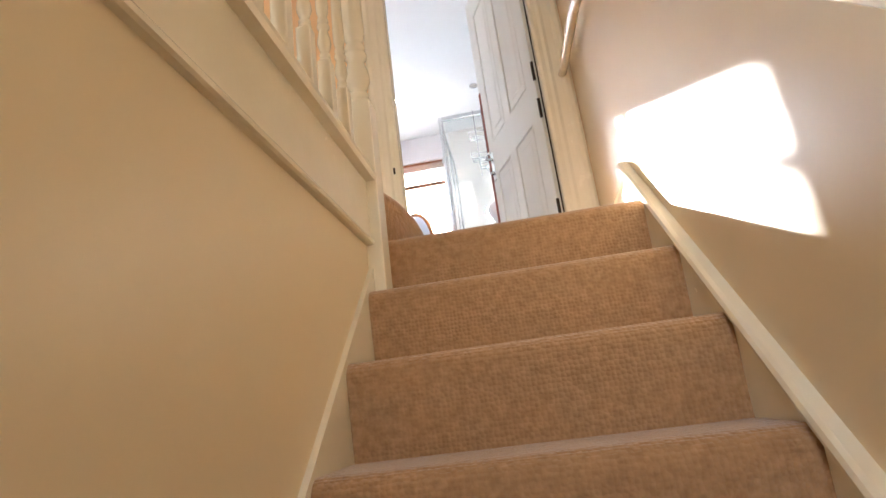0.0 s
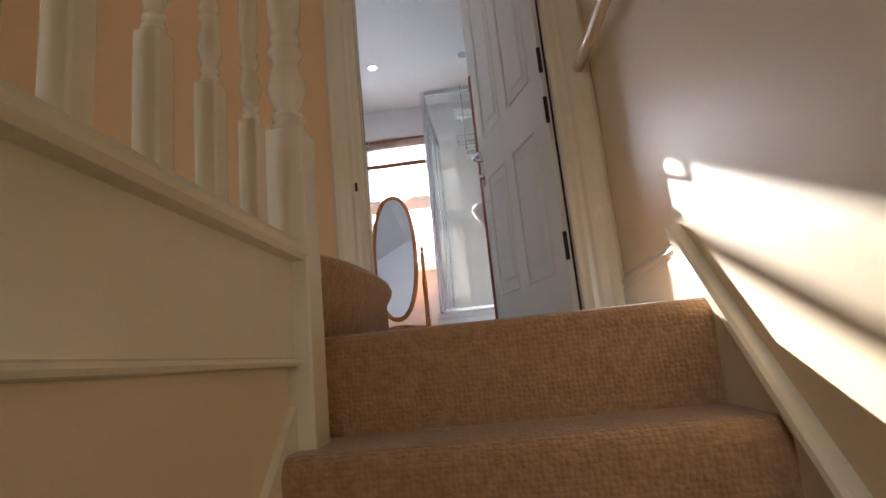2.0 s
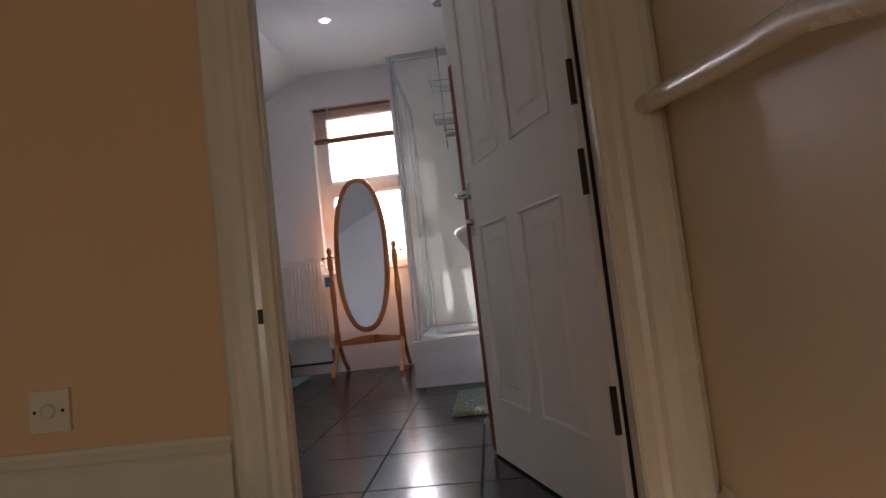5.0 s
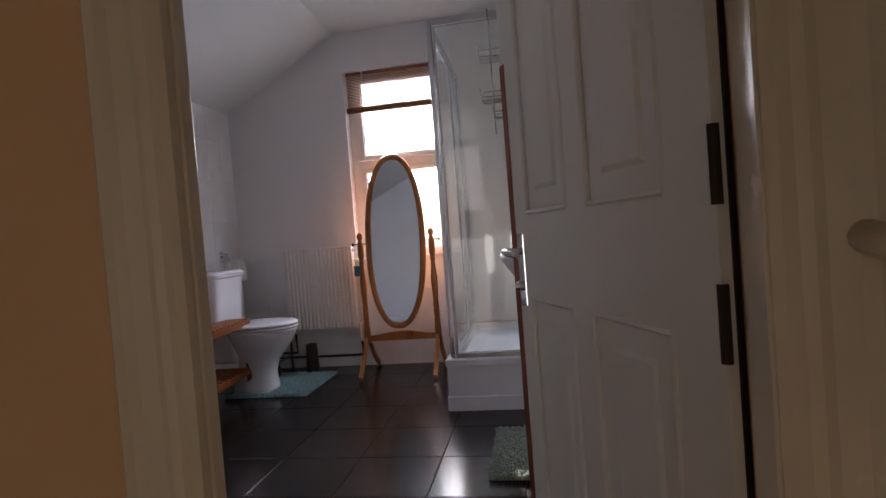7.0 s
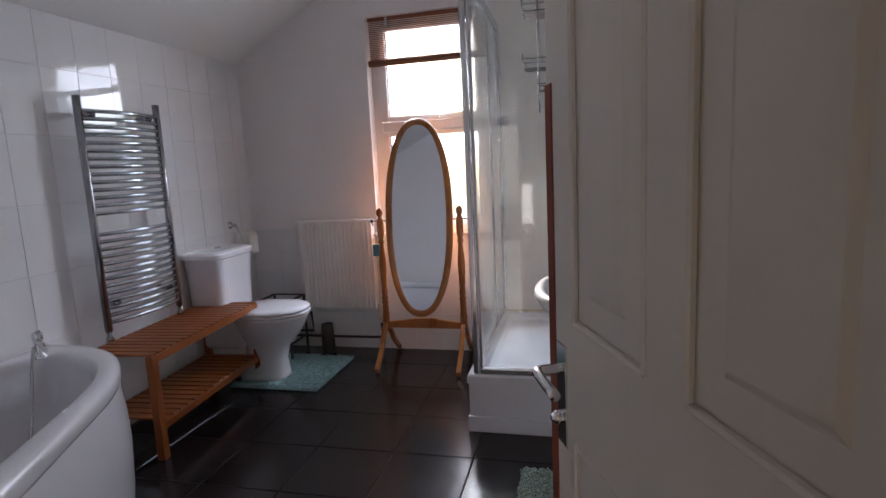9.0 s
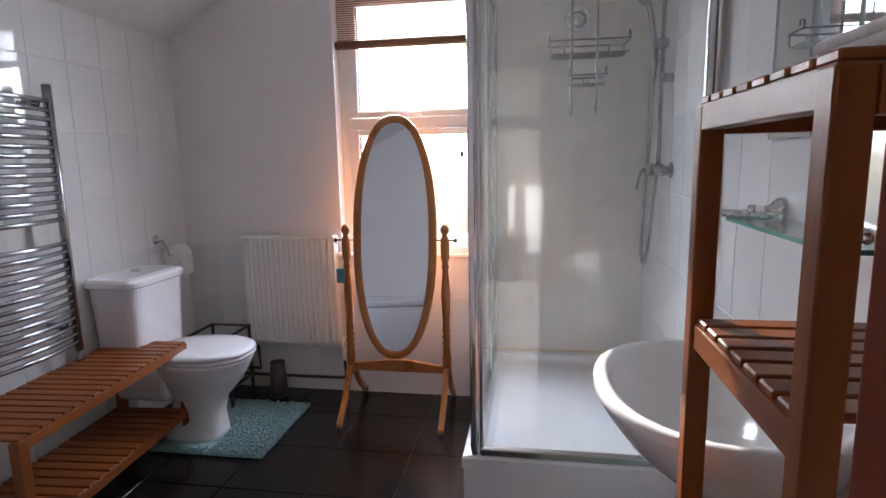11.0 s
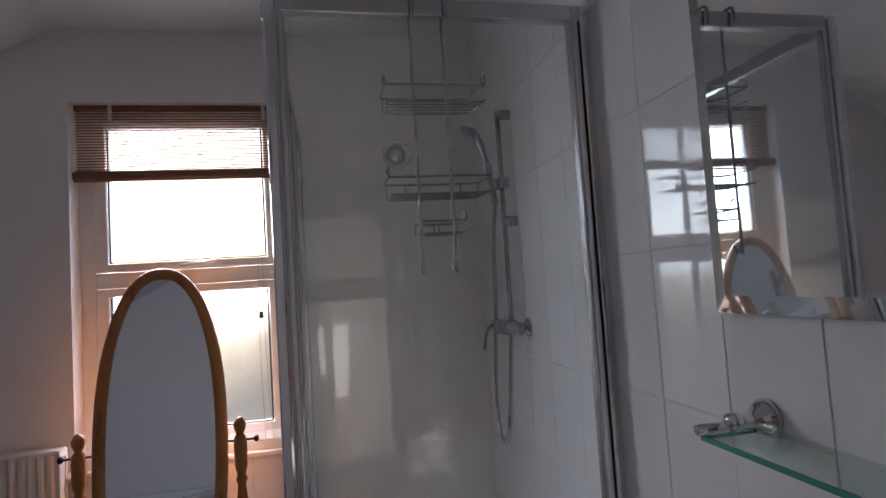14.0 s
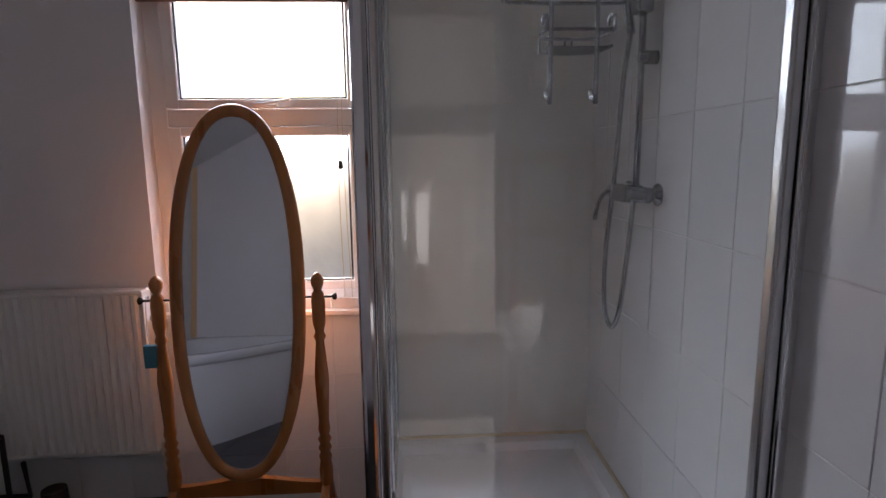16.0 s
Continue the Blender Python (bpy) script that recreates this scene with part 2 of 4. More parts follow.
def thing(name, at, label, category, group="", kind=""):
    root = new(name)
    root.empty_display_size = 0.05
    shift = NUDGE.get(name, (0, 0, 0))
    root.location = Vector(at) + Vector(shift)
    BUILT_AT[root.name] = Vector(at)
    return tagged(root, label, category, group, kind)


def part(name, bm, material, parent, label="", smooth=False):
    ob = link(name, bm, material, smooth)
    ob.parent = parent
    if parent.type == "EMPTY":
        ob.matrix_parent_inverse = Matrix.Translation(-BUILT_AT[parent.name])
    return tagged(ob, label)


def box(x0, x1, y0, y1, z0, z1, bevel=0.0, bm=None, seg=2):
    bm = bm or bmesh.new()
    got = bmesh.ops.create_cube(bm, size=1.0)["verts"]
    for v in got:
        v.co = ((v.co.x + 0.5) * (x1 - x0) + x0, (v.co.y + 0.5) * (y1 - y0) + y0, (v.co.z + 0.5) * (z1 - z0) + z0)
    if bevel:
        edges = list({e for v in got for e in v.link_edges})
        bmesh.ops.bevel(bm, geom=edges, offset=bevel, segments=seg, affect="EDGES", profile=0.5)
    return bm


def loft(rings, bm=None, cap=True, closed=True):
    bm = bm or bmesh.new()
    loops = [[bm.verts.new(p) for p in ring] for ring in rings]
    n = len(loops[0])
    for a, b in zip(loops, loops[1:]):
        for i in range(n if closed else n - 1):
            bm.faces.new((a[i], a[(i + 1) % n], b[(i + 1) % n], b[i]))
    if cap and closed:
        bm.faces.new(loops[0])
        bm.faces.new(loops[-1])
    return bm


def lathe(profile, x, y, n=20, bm=None):
    """profile: (radius, height) pairs from the bottom up."""
    return loft([[(x + r * math.cos(2 * math.pi * i / n), y + r * math.sin(2 * math.pi * i / n), z) for i in range(n)] for r, z in profile], bm)


def spin(profile, origin, axis, n=16, bm=None):
    """A turned piece on any axis. profile: (radius, distance along the axis)."""
    q = Vector(axis).to_track_quat("Z", "Y")
    o = Vector(origin)
    return loft([[o + q @ Vector((r * math.cos(2 * math.pi * i / n), r * math.sin(2 * math.pi * i / n), d)) for i in range(n)] for r, d in profile], bm)


def tube(points, r, n=8, bm=None, closed=False):
    pts = [Vector(p) for p in points]
    rings = []
    up = Vector((0.13, 0.21, 1)).normalized()
    for i, p in enumerate(pts):
        a = pts[i - 1] if i or closed else p
        b = pts[(i + 1) % len(pts)] if i < len(pts) - 1 or closed else p
        d = (b - a).normalized()
        s = d.cross(up)
        s = (s if s.length > 0.05 else d.cross(Vector((1, 0.3, 0)))).normalized()
        u = s.cross(d)
        rings.append([p + r * (math.cos(2 * math.pi * k / n) * s + math.sin(2 * math.pi * k / n) * u) for k in range(n)])
    if closed:
        rings.append(rings[0])
    return loft(rings, bm, cap=not closed)


def curve(points, steps=6):
    """A smooth line through the points."""
    p = [Vector(q) for q in points]
    p = [2 * p[0] - p[1]] + p + [2 * p[-1] - p[-2]]
    out = []
    for i in range(1, len(p) - 2):
        for k in range(steps):
            t = k / steps
            a, b, c, d = p[i - 1:i + 3]
            out.append(0.5 * ((2 * b) + (c - a) * t + (2 * a - 5 * b + 4 * c - d) * t * t + (3 * b - a - 3 * c + d) * t ** 3))
    return out + [p[-2]]


def prism(outline, axis, a, b, bm=None):
    """An outline drawn across an axis, drawn out from a to b along it."""
    def at(u, v, w):
        return {"x": (w, u, v), "y": (u, w, v), "z": (u, v, w)}[axis]
    return loft([[at(u, v, a) for u, v in outline], [at(u, v, b) for u, v in outline]], bm)


def oval(cx, cy, rx, ry, z, n=40, power=2.0):
    out = []
    for i in range(n):
        c, s = math.cos(2 * math.pi * i / n), math.sin(2 * math.pi * i / n)
        out.append((cx + rx * math.copysign(abs(c) ** (2 / power), c), cy + ry * math.copysign(abs(s) ** (2 / power), s), z))
    return out


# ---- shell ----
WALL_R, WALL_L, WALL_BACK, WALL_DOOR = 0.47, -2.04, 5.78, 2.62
HALL_R, HALL_FACE = 0.585, 2.5
DOOR_L, DOOR_R, DOOR_TOP = -0.255, 0.445, 2.02
WIN_L, WIN_R, WIN_B, WIN_T = -1.07, -0.29, 0.80, 2.17
CEIL, EAVES, SLOPE_X = 2.455, 1.96, -1.15

bm = box(WALL_L, WIN_L - 0.04, WALL_BACK, 5.95, -0.2, 2.8)
box(WIN_R - 0.04, WALL_R, WALL_BACK, 5.95, -0.2, 2.8, bm=bm)
box(WIN_L - 0.04, WIN_R - 0.04, WALL_BACK, 5.95, -0.2, WIN_B, bm=bm)
box(WIN_L - 0.04, WIN_R - 0.04, WALL_BACK, 5.95, WIN_T, 2.8, bm=bm)
wall_back = shell("wall_window", bm, BATH_PAINT, "white painted bathroom wall round the window", "wall")
wall_left = shell("wall_left", box(-2.2, WALL_L, 2.5, 6.2, -0.2, 2.8), GROUT_WHITE, "white tiled wall beside the bath", "wall")
wall_right = shell("wall_right", box(WALL_R, 0.8, 2.62, 6.2, -0.2, 2.8), GROUT_WHITE, "white tiled wall behind the basin", "wall")

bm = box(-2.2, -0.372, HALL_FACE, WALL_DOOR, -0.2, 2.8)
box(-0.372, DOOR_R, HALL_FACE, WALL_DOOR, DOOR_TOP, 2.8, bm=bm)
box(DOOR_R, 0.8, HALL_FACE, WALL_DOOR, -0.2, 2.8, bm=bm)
wall_door = shell("wall_door", bm, BOUNCE_TINT_PAINT, "cream painted wall with the bathroom doorway, warm bounce light in its colour", "wall")
shell("wall_door_inner", box(-1.99, -0.376, WALL_DOOR + 0.0005, WALL_DOOR + 0.008, 0, 2.48), BATH_PAINT, "white painted inner face of the door wall", "wall")

prof = [(WALL_L - 0.05, EAVES - 0.03), (SLOPE_X, CEIL), (WALL_R + 0.05, CEIL), (WALL_R + 0.05, CEIL + 0.12), (SLOPE_X - 0.06, CEIL + 0.12), (WALL_L - 0.2, EAVES + 0.03)]
shell("ceiling_bathroom", prism(prof, "y", 2.6, 5.82), CEIL_PAINT, "white ceiling sloping down on one side", "ceiling")
floor_bath = shell("floor_bathroom", box(-2.05, 0.6, 2.5, 5.95, -0.15, -0.006), GROUT_DARK, "dark tiled bathroom floor with pale joints", "floor")

# stairwell
wall_hall = shell("wall_stairs", box(HALL_R, 0.8, -3.2, HALL_FACE, -3.2, 3.4), HALL_PAINT, "cream painted wall along the stairs", "wall")
shell("wall_landing", box(-1.9, -1.75, -3.2, HALL_FACE, -3.2, 3.4), HALL_PAINT, "cream painted wall across the landing", "wall")
# unseen end wall; its opening is made up to light the stairs
bm = box(-1.9, -1.1, -3.0, -2.8, -3.2, 3.4)
box(0.1, 0.8, -3.0, -2.8, -3.2, 3.4, bm=bm)
box(-1.1, 0.1, -3.0, -2.8, -3.2, -0.3, bm=bm)
box(-1.1, 0.1, -3.0, -2.8, 0.9, 3.4, bm=bm)
shell("wall_stairs_end", bm, HALL_PAINT, "cream painted wall with an added opening at the unseen stairwell end", "wall")
shell("ceiling_hall", box(-1.9, 0.8, -3.0, 2.5, 2.75, 2.9), CEIL_PAINT, "white ceiling above the stairwell", "ceiling")
shell("floor_lower_hall", box(-1.9, 0.8, -3.0, 2.5, -3.2, -2.78), CARPET, "tan carpeted floor below the stairs", "floor")
shell("wall_under_landing", box(-0.26, -0.205, -2.8, 1.61, -2.78, -0.05), HALL_PAINT, "cream painted wall below the landing", "wall")
shell("floor_landing", box(-1.75, -0.2, -2.8, 1.6, 0.0, 0.13), CARPET, "tan carpeted upper landing", "floor")

# bathroom floor tiles and wall tiles, each a slightly proud slab
def slab(w, h, d, e):
    """A tile lying flat: w by h, its back at 0, its face at d, edges eased by e."""
    bm = bmesh.new()
    rings = [[(-w / 2 + k, -h / 2 + k, z), (w / 2 - k, -h / 2 + k, z), (w / 2 - k, h / 2 - k, z), (-w / 2 + k, h / 2 - k, z)] for k, z in ((0, 0), (0, d - e), (e, d))]
    return loft(rings, bm)


def stair_run():
    """The flight: each step one carpeted solid with a rounded nosing."""
    rise, going = 0.198, 0.217
    flight = thing("staircase", (0.19, 1.3, -2.78), "straight flight of stairs with tan loop carpet", "stairs", kind="structure")
    for k in range(1, 14):
        y, z = 1.74 - k * going, -k * rise
        pts = [(y + going + 0.012, z - 0.03), (y + going + 0.012, z), (y + 0.03, z)]
        pts += [(y + 0.03 - 0.034 * math.sin(a), z - 0.034 + 0.034 * math.cos(a)) for a in (0.3, 0.6, 0.9, 1.2, 1.5)]
        pts += [(y - 0.002, z - 0.06), (y + 0.012, z - rise - 0.01), (y + going, z - rise - 0.01)]
        part("step", prism(pts, "x", -0.2, HALL_R - 0.017), CARPET, flight, smooth=False)
    return flight


stair_run()
# half landing, its nosing and the raised landing with the bullnose step
y, z = 1.74, 0.0
pts = [(2.56, 0.0), (y + 0.03, 0.0)] + [(y + 0.03 - 0.034 * math.sin(a), -0.034 + 0.034 * math.cos(a)) for a in (0.3, 0.6, 0.9, 1.2, 1.5)] + [(y - 0.002, -0.06), (y + 0.012, -0.21), (2.56, -0.21)]
shell("floor_half_landing", prism(pts, "x", -0.26, HALL_R - 0.002), CARPET, "tan loop carpet on the half landing", "floor")
edge = [(-0.235, 1.70), (-0.20, 1.76), (-0.165, 1.9), (-0.15, 2.08), (-0.152, 2.24), (-0.17, 2.36), (-0.205, 2.43), (-0.25, 2.465)]
edge = [(p.x, p.y) for p in curve([(a, b, 0) for a, b in edge], 4)]
rings = []
for inset, z in ((0.012, -0.005), (0.012, 0.115), (0.0, 0.135), (-0.006, 0.155), (0.0, 0.172), (0.012, 0.182), (0.03, 0.185)):
    rings.append([(x - inset, y2 - inset * 0.4, z) for x, y2 in edge] + [(-1.75, 2.499, z), (-1.75, 1.60, z), (-0.27, 1.60, z)])
bm = loft(rings)
for f in bm.faces:
    f.smooth = len(f.verts) == 4
shell("floor_step_up", bm, CARPET, "tan carpeted step with a rounded bullnose end", "floor")
for f in bpy.data.objects["floor_step_up"].data.polygons:
    f.use_smooth = len(f.vertices) == 4 and f.area < 0.02

# woodwork of the stairwell
NOSE = 0.198 / 0.217
y0s, z0s = 1.878, 0.160
def string_z(yy):
    return z0s - (y0s - yy) * 0.925
outline = [(y0s + 0.02, 0.0), (y0s + 0.02, z0s - 0.005), (y0s, z0s - 0.012), (-1.2, string_z(-1.2) - 0.012), (-1.2, string_z(-1.2) - 0.42), (1.7, -0.4)]
shell("trim_string", prism(outline, "x", HALL_R - 0.018, HALL_R + 0.004), GLOSS, "cream glossed string board beside the stairs", "trim")
d = Vector((0, 1, 0.925)).normalized()
nrm = Vector((0, -d.z, d.y))
rings = []
for yy in (y0s + 0.01, -1.2):
    o = Vector((HALL_R, yy, string_z(yy) - 0.008))
    rings.append([o + Vector((-a, 0, 0)) + nrm * b for a, b in ((0, -0.012), (0.028, -0.012), (0.033, -0.006), (0.034, 0.002), (0.030, 0.010), (0.022, 0.014), (0, 0.014))])
shell("trim_string_bead", loft(rings), GLOSS, "cream rounded bead on the string board", "trim")
SKIRT = [(0, 0), (0.020, 0), (0.020, 0.095), (0.016, 0.103), (0.017, 0.112), (0.022, 0.120), (0.016, 0.130), (0.010, 0.136), (0.008, 0.146), (0, 0.148)]
shell("baseboard_landing", prism([(HALL_R + 0.003 - a, b) for a, b in SKIRT], "y", 1.885, HALL_FACE - 0.022), GLOSS, "cream moulded skirting board", "baseboard")
shell("baseboard_door_wall", prism([(HALL_FACE + 0.002 - a, b + 0.178) for a, b in SKIRT], "x", -1.75, -0.376), GLOSS, "cream moulded skirting board above the carpet", "baseboard")
shell("trim_landing_apron", box(-0.215, -0.192, -2.8, 1.605, -0.055, 0.132, 0.002), GLOSS, "cream glossed apron board below the balusters", "trim")
shell("trim_apron_bead", prism([(-0.192, -0.058), (-0.185, -0.056), (-0.182, -0.050), (-0.185, -0.044), (-0.192, -0.041), (-0.215, -0.042), (-0.215, -0.058)], "y", -2.8, 1.605), GLOSS, "cream bead under the apron board", "trim")
shell("trim_wall_string", prism([(1.74, -0.24), (1.74, -0.12), (1.60, -0.12), (-1.2, -0.12 - 2.8 * 0.925), (-1.2, -0.5 - 2.8 * 0.925), (1.5, -0.5)], "x", -0.206, -0.192), GLOSS, "cream string board on the inner side", "trim")

# balustrade: capping, balusters, newel post, handrail
balus = thing("balustrade", (-0.2, 0.4, 0.135), "cream painted balustrade with turned balusters", "balustrade", kind="structure")
part("capping", prism([(-0.24, 0.130), (-0.166, 0.130), (-0.160, 0.140), (-0.160, 0.152), (-0.168, 0.164), (-0.24, 0.164)], "y", -2.8, 1.603), GLOSS, balus)
part("handrail", prism([(-0.232, 1.03), (-0.172, 1.03), (-0.166, 1.06), (-0.18, 1.085), (-0.224, 1.085), (-0.238, 1.06)], "y", -2.8, 1.61), GLOSS, balus)


def baluster_mesh(w, sq, top, end, stretch):
    """Square foot, turned shaft, square head."""
    bm = box(-w, w, -w, w, 0.0, sq, 0.004)
    k = w / 0.02
    h = top - sq
    g = k * stretch
    ring = [(0.80, 0.0), (0.84, 0.004), (0.84, 0.012), (0.62, 0.018), (0.80, 0.024), (0.80, 0.030), (0.58, 0.036), (0.72, 0.048), (0.98, 0.068), (1.0, 0.080), (0.90, 0.098), (0.70, 0.118), (0.66, 0.128),
            (0.92, 0.138), (0.92, 0.146), (0.70, 0.152), (0.82, 0.162), (0.82, 0.170), (0.66, 0.178), (0.70, 0.186), (0.88, 0.206), (0.92, 0.230)]
    prof = [(r * w, zz * g) for r, zz in ring] + [(0.72 * w, h - 0.05), (0.85 * w, h - 0.04), (0.6 * w, h - 0.02), (0.8 * w, h)]
    bm2 = lathe([(r, sq + zz) for r, zz in prof], 0, 0, 16, bm)
    box(-w, w, -w, w, top, end, 0.004, bm=bm2)
    return bm2


bal = None
for k in range(21):
    yy = 1.468 - 0.13 * k
    if bal is None:
        bal = part("baluster", baluster_mesh(0.0175, 0.185, 0.66, 0.868, 0.85), GLOSS, balus, smooth=False)
        for f in bal.data.polygons:
            f.use_smooth = abs(f.normal.z) < 0.999 and f.area < 0.0006
        bal.location = (-0.2, yy, 0.164)
    else:
        b2 = new("baluster", bal.data)
        b2.parent, b2.matrix_parent_inverse = balus, bal.matrix_parent_inverse.copy()
        b2.location = (-0.2, yy, 0.164)
newel = part("newel_post", baluster_mesh(0.039, 0.715, 1.36, 1.60, 0.63), GLOSS, balus, "cream painted turned newel post")
for f in newel.data.polygons:
    f.use_smooth = f.area < 0.0012 and abs(f.normal.z) < 0.999
newel.location = (-0.2, 1.635, -0.32)
part("newel_cap", lathe([(0.03, 1.28), (0.05, 1.29), (0.052, 1.31), (0.04, 1.33), (0.02, 1.345), (0.002, 1.35)], -0.2, 1.645), GLOSS, balus, smooth=True)

# wall handrail
hand = thing("stair_handrail", (0.53, 1.5, 0.8), "white painted wooden handrail on wall brackets", "handrail")
path = [Vector((0.54, 2.485, 0.893)), Vector((0.54, 2.08, 0.83)), Vector((0.54, 1.87, 0.79)), Vector((0.54, 1.53, 0.635)), Vector((0.54, 1.152, 0.286)), Vector((0.54, -1.0, 0.286 - 2.152 * 0.98))]
part("rail", tube(curve(path, 5), 0.019, 12), GLOSS, hand, smooth=True)
for yy in (1.60, 0.5, -0.5):
    zz = 0.675 if yy > 1 else 0.286 - (1.152 - yy) * 0.98 - 0.01
    part("bracket", tube(curve([(0.54, yy, zz), (0.55, yy, zz - 0.04), (0.586, yy, zz - 0.06)], 4), 0.006), STEEL, hand, smooth=True)

# ---- doorway and door ----
door = thing("door_1", (DOOR_R, 2.56, 0.0), "white painted panelled door standing open into the bathroom", "door", kind="structure")
casing = [(0.0, 0.0), (0.0, 0.018), (0.012, 0.024), (0.030, 0.020), (0.045, 0.022), (0.06, 0.016), (0.09, 0.018), (0.105, 0.026), (0.125, 0.024), (0.139, 0.012), (0.139, 0.0)]
part("casing", prism([(DOOR_L - a * 0.86, HALL_FACE + 0.002 - b) for a, b in casing], "z", 0.0, DOOR_TOP + 0.1), GLOSS, door)
part("casing", prism([(DOOR_R + a * 0.98, HALL_FACE + 0.002 - b) for a, b in casing], "z", 0.0, DOOR_TOP + 0.1), GLOSS, door)
part("casing", prism([(HALL_FACE + 0.002 - b, DOOR_TOP + a) for a, b in casing], "x", DOOR_L, DOOR_R), GLOSS, door)
part("jamb", box(-0.372, DOOR_L + 0.004, HALL_FACE + 0.0025, HALL_FACE + 0.03, 0, DOOR_TOP, 0.003), GLOSS, door)
part("jamb", box(DOOR_R - 0.004, DOOR_R + 0.004, HALL_FACE - 0.01, WALL_DOOR - 0.06, 0, DOOR_TOP, 0.002), GLOSS, door)
part("threshold", box(DOOR_L, DOOR_R, 2.545, 2.57, -0.01, 0.006, 0.002), BLACK, door)
part("strike_plate", box(DOOR_L - 0.034, DOOR_L - 0.026, 2.474, 2.482, 0.545, 0.575), BRONZE, door)
HINGE, FREE = Vector((0.437, 2.575, 0)), Vector((0.157, 3.285, 0))
WIDTH = (FREE - HINGE).length
ux = (FREE - HINGE).normalized()
turn = Matrix.Translation(HINGE) @ Matrix(((ux.x, -ux.y, 0, 0), (ux.y, ux.x, 0, 0), (0, 0, 1, 0), (0, 0, 0, 1)))
# door leaf, drawn along x with its hall face at y = +0.02
PANELS = [(0.11, 0.345, 0.20, 0.76), (0.435, WIDTH - 0.11, 0.20, 0.76), (0.11, 0.345, 0.965, 1.84), (0.435, WIDTH - 0.11, 0.965, 1.84)]


def door_leaf():
    bm = bmesh.new()
    xs = [0.001, 0.11, 0.345, 0.435, WIDTH - 0.11, WIDTH]
    zs = [0.008, 0.20, 0.76, 0.965, 1.84, 2.0]
    for i in range(5):
        for j in range(5):
            panel = i in (1, 3) and j in (1, 3)
            h = 0.012 if panel else 0.0185
            box(xs[i], xs[i + 1], -h, h, zs[j], zs[j + 1], bm=bm)
    bmesh.ops.remove_doubles(bm, verts=bm.verts, dist=0.0001)
    for x0, x1, z0, z1 in PANELS:
        for side in (1, -1):
            for a, b in (((x0, z0), (x1, z0)), ((x1, z0), (x1, z1)), ((x1, z1), (x0, z1)), ((x0, z1), (x0, z0))):
                tube([(a[0], side * 0.0165, a[1]), (b[0], side * 0.0165, b[1])], 0.006, 6, bm)
            rings = []
            for k, dd in ((0.045, 0.010), (0.058, 0.016), (0.06, 0.0165)):
                rings.append([(x0 + k, side * dd, z0 + k), (x1 - k, side * dd, z0 + k), (x1 - k, side * dd, z1 - k), (x0 + k, side * dd, z1 - k)])
            loft(rings, bm)
    bmesh.ops.transform(bm, matrix=turn, verts=bm.verts)
    return bm


def turned(bm):
    bmesh.ops.transform(bm, matrix=turn, verts=bm.verts)
    return bm


leaf = part("door_leaf", door_leaf(), DOOR_PAINT, door)
# dark strip stands in for the shaded gap between leaf and jamb
part("hinge_gap_shade", turned(box(-0.002, 0.001, -0.0185, 0.001, 0.012, 2.0)), BRONZE, leaf, "dark strip coloured as the shaded hinge gap and edge")
part("bare_edge", turned(box(WIDTH - 0.026, WIDTH + 0.005, 0.004, 0.021, 0.012, 1.345, 0.002)), RAW_EDGE, leaf, "bare red-brown wooden closing edge")
for side in (1, -1):
    plate = part("handle_plate", turned(box(WIDTH - 0.075, WIDTH - 0.032, side * 0.0185 - 0.003, side * 0.0185 + 0.003, 0.735, 0.915, 0.002)), CHROME, leaf, "chrome handle plate")
    bm = tube(curve([(WIDTH - 0.053, side * 0.02, 0.872), (WIDTH - 0.053, side * 0.055, 0.872), (WIDTH - 0.07, side * 0.066, 0.872), (WIDTH - 0.15, side * 0.066, 0.867)], 5), 0.009, 10)
    part("lever", turned(bm), CHROME, leaf, "chrome lever", smooth=True)
    part("lock_turn", turned(spin([(0.012, 0), (0.012, 0.012), (0.006, 0.02)], (WIDTH - 0.053, side * 0.02, 0.785), (0, side, 0), 12)), CHROME, leaf, smooth=True)
for zz in (0.28, 0.79, 0.99, 1.75):
    part("hinge", turned(tube([(0.001, 0.017, zz - 0.05), (0.001, 0.017, zz + 0.05)], 0.0075, 10)), BRONZE, door, "dark tarnished hinge")

# socket plate on the hall wall
sock = thing("wall_switch_plate", (-0.772, HALL_FACE, 0.41), "cream plastic wall plate with a round centre", "wall plate")
part("plate", box(-0.818, -0.726, HALL_FACE - 0.010, HALL_FACE + 0.001, 0.365, 0.457, 0.003), PLASTIC, sock)
part("centre", spin([(0.016, 0), (0.015, 0.006), (0.009, 0.008)], (-0.772, HALL_FACE - 0.0095, 0.411), (0, -1, 0), 20), PLASTIC, sock, smooth=True)
for xx in (-0.804, -0.740):
    part("screw", spin([(0.004, 0), (0.003, 0.002)], (xx, HALL_FACE - 0.0095, 0.411), (0, -1, 0), 10), BRONZE, sock)

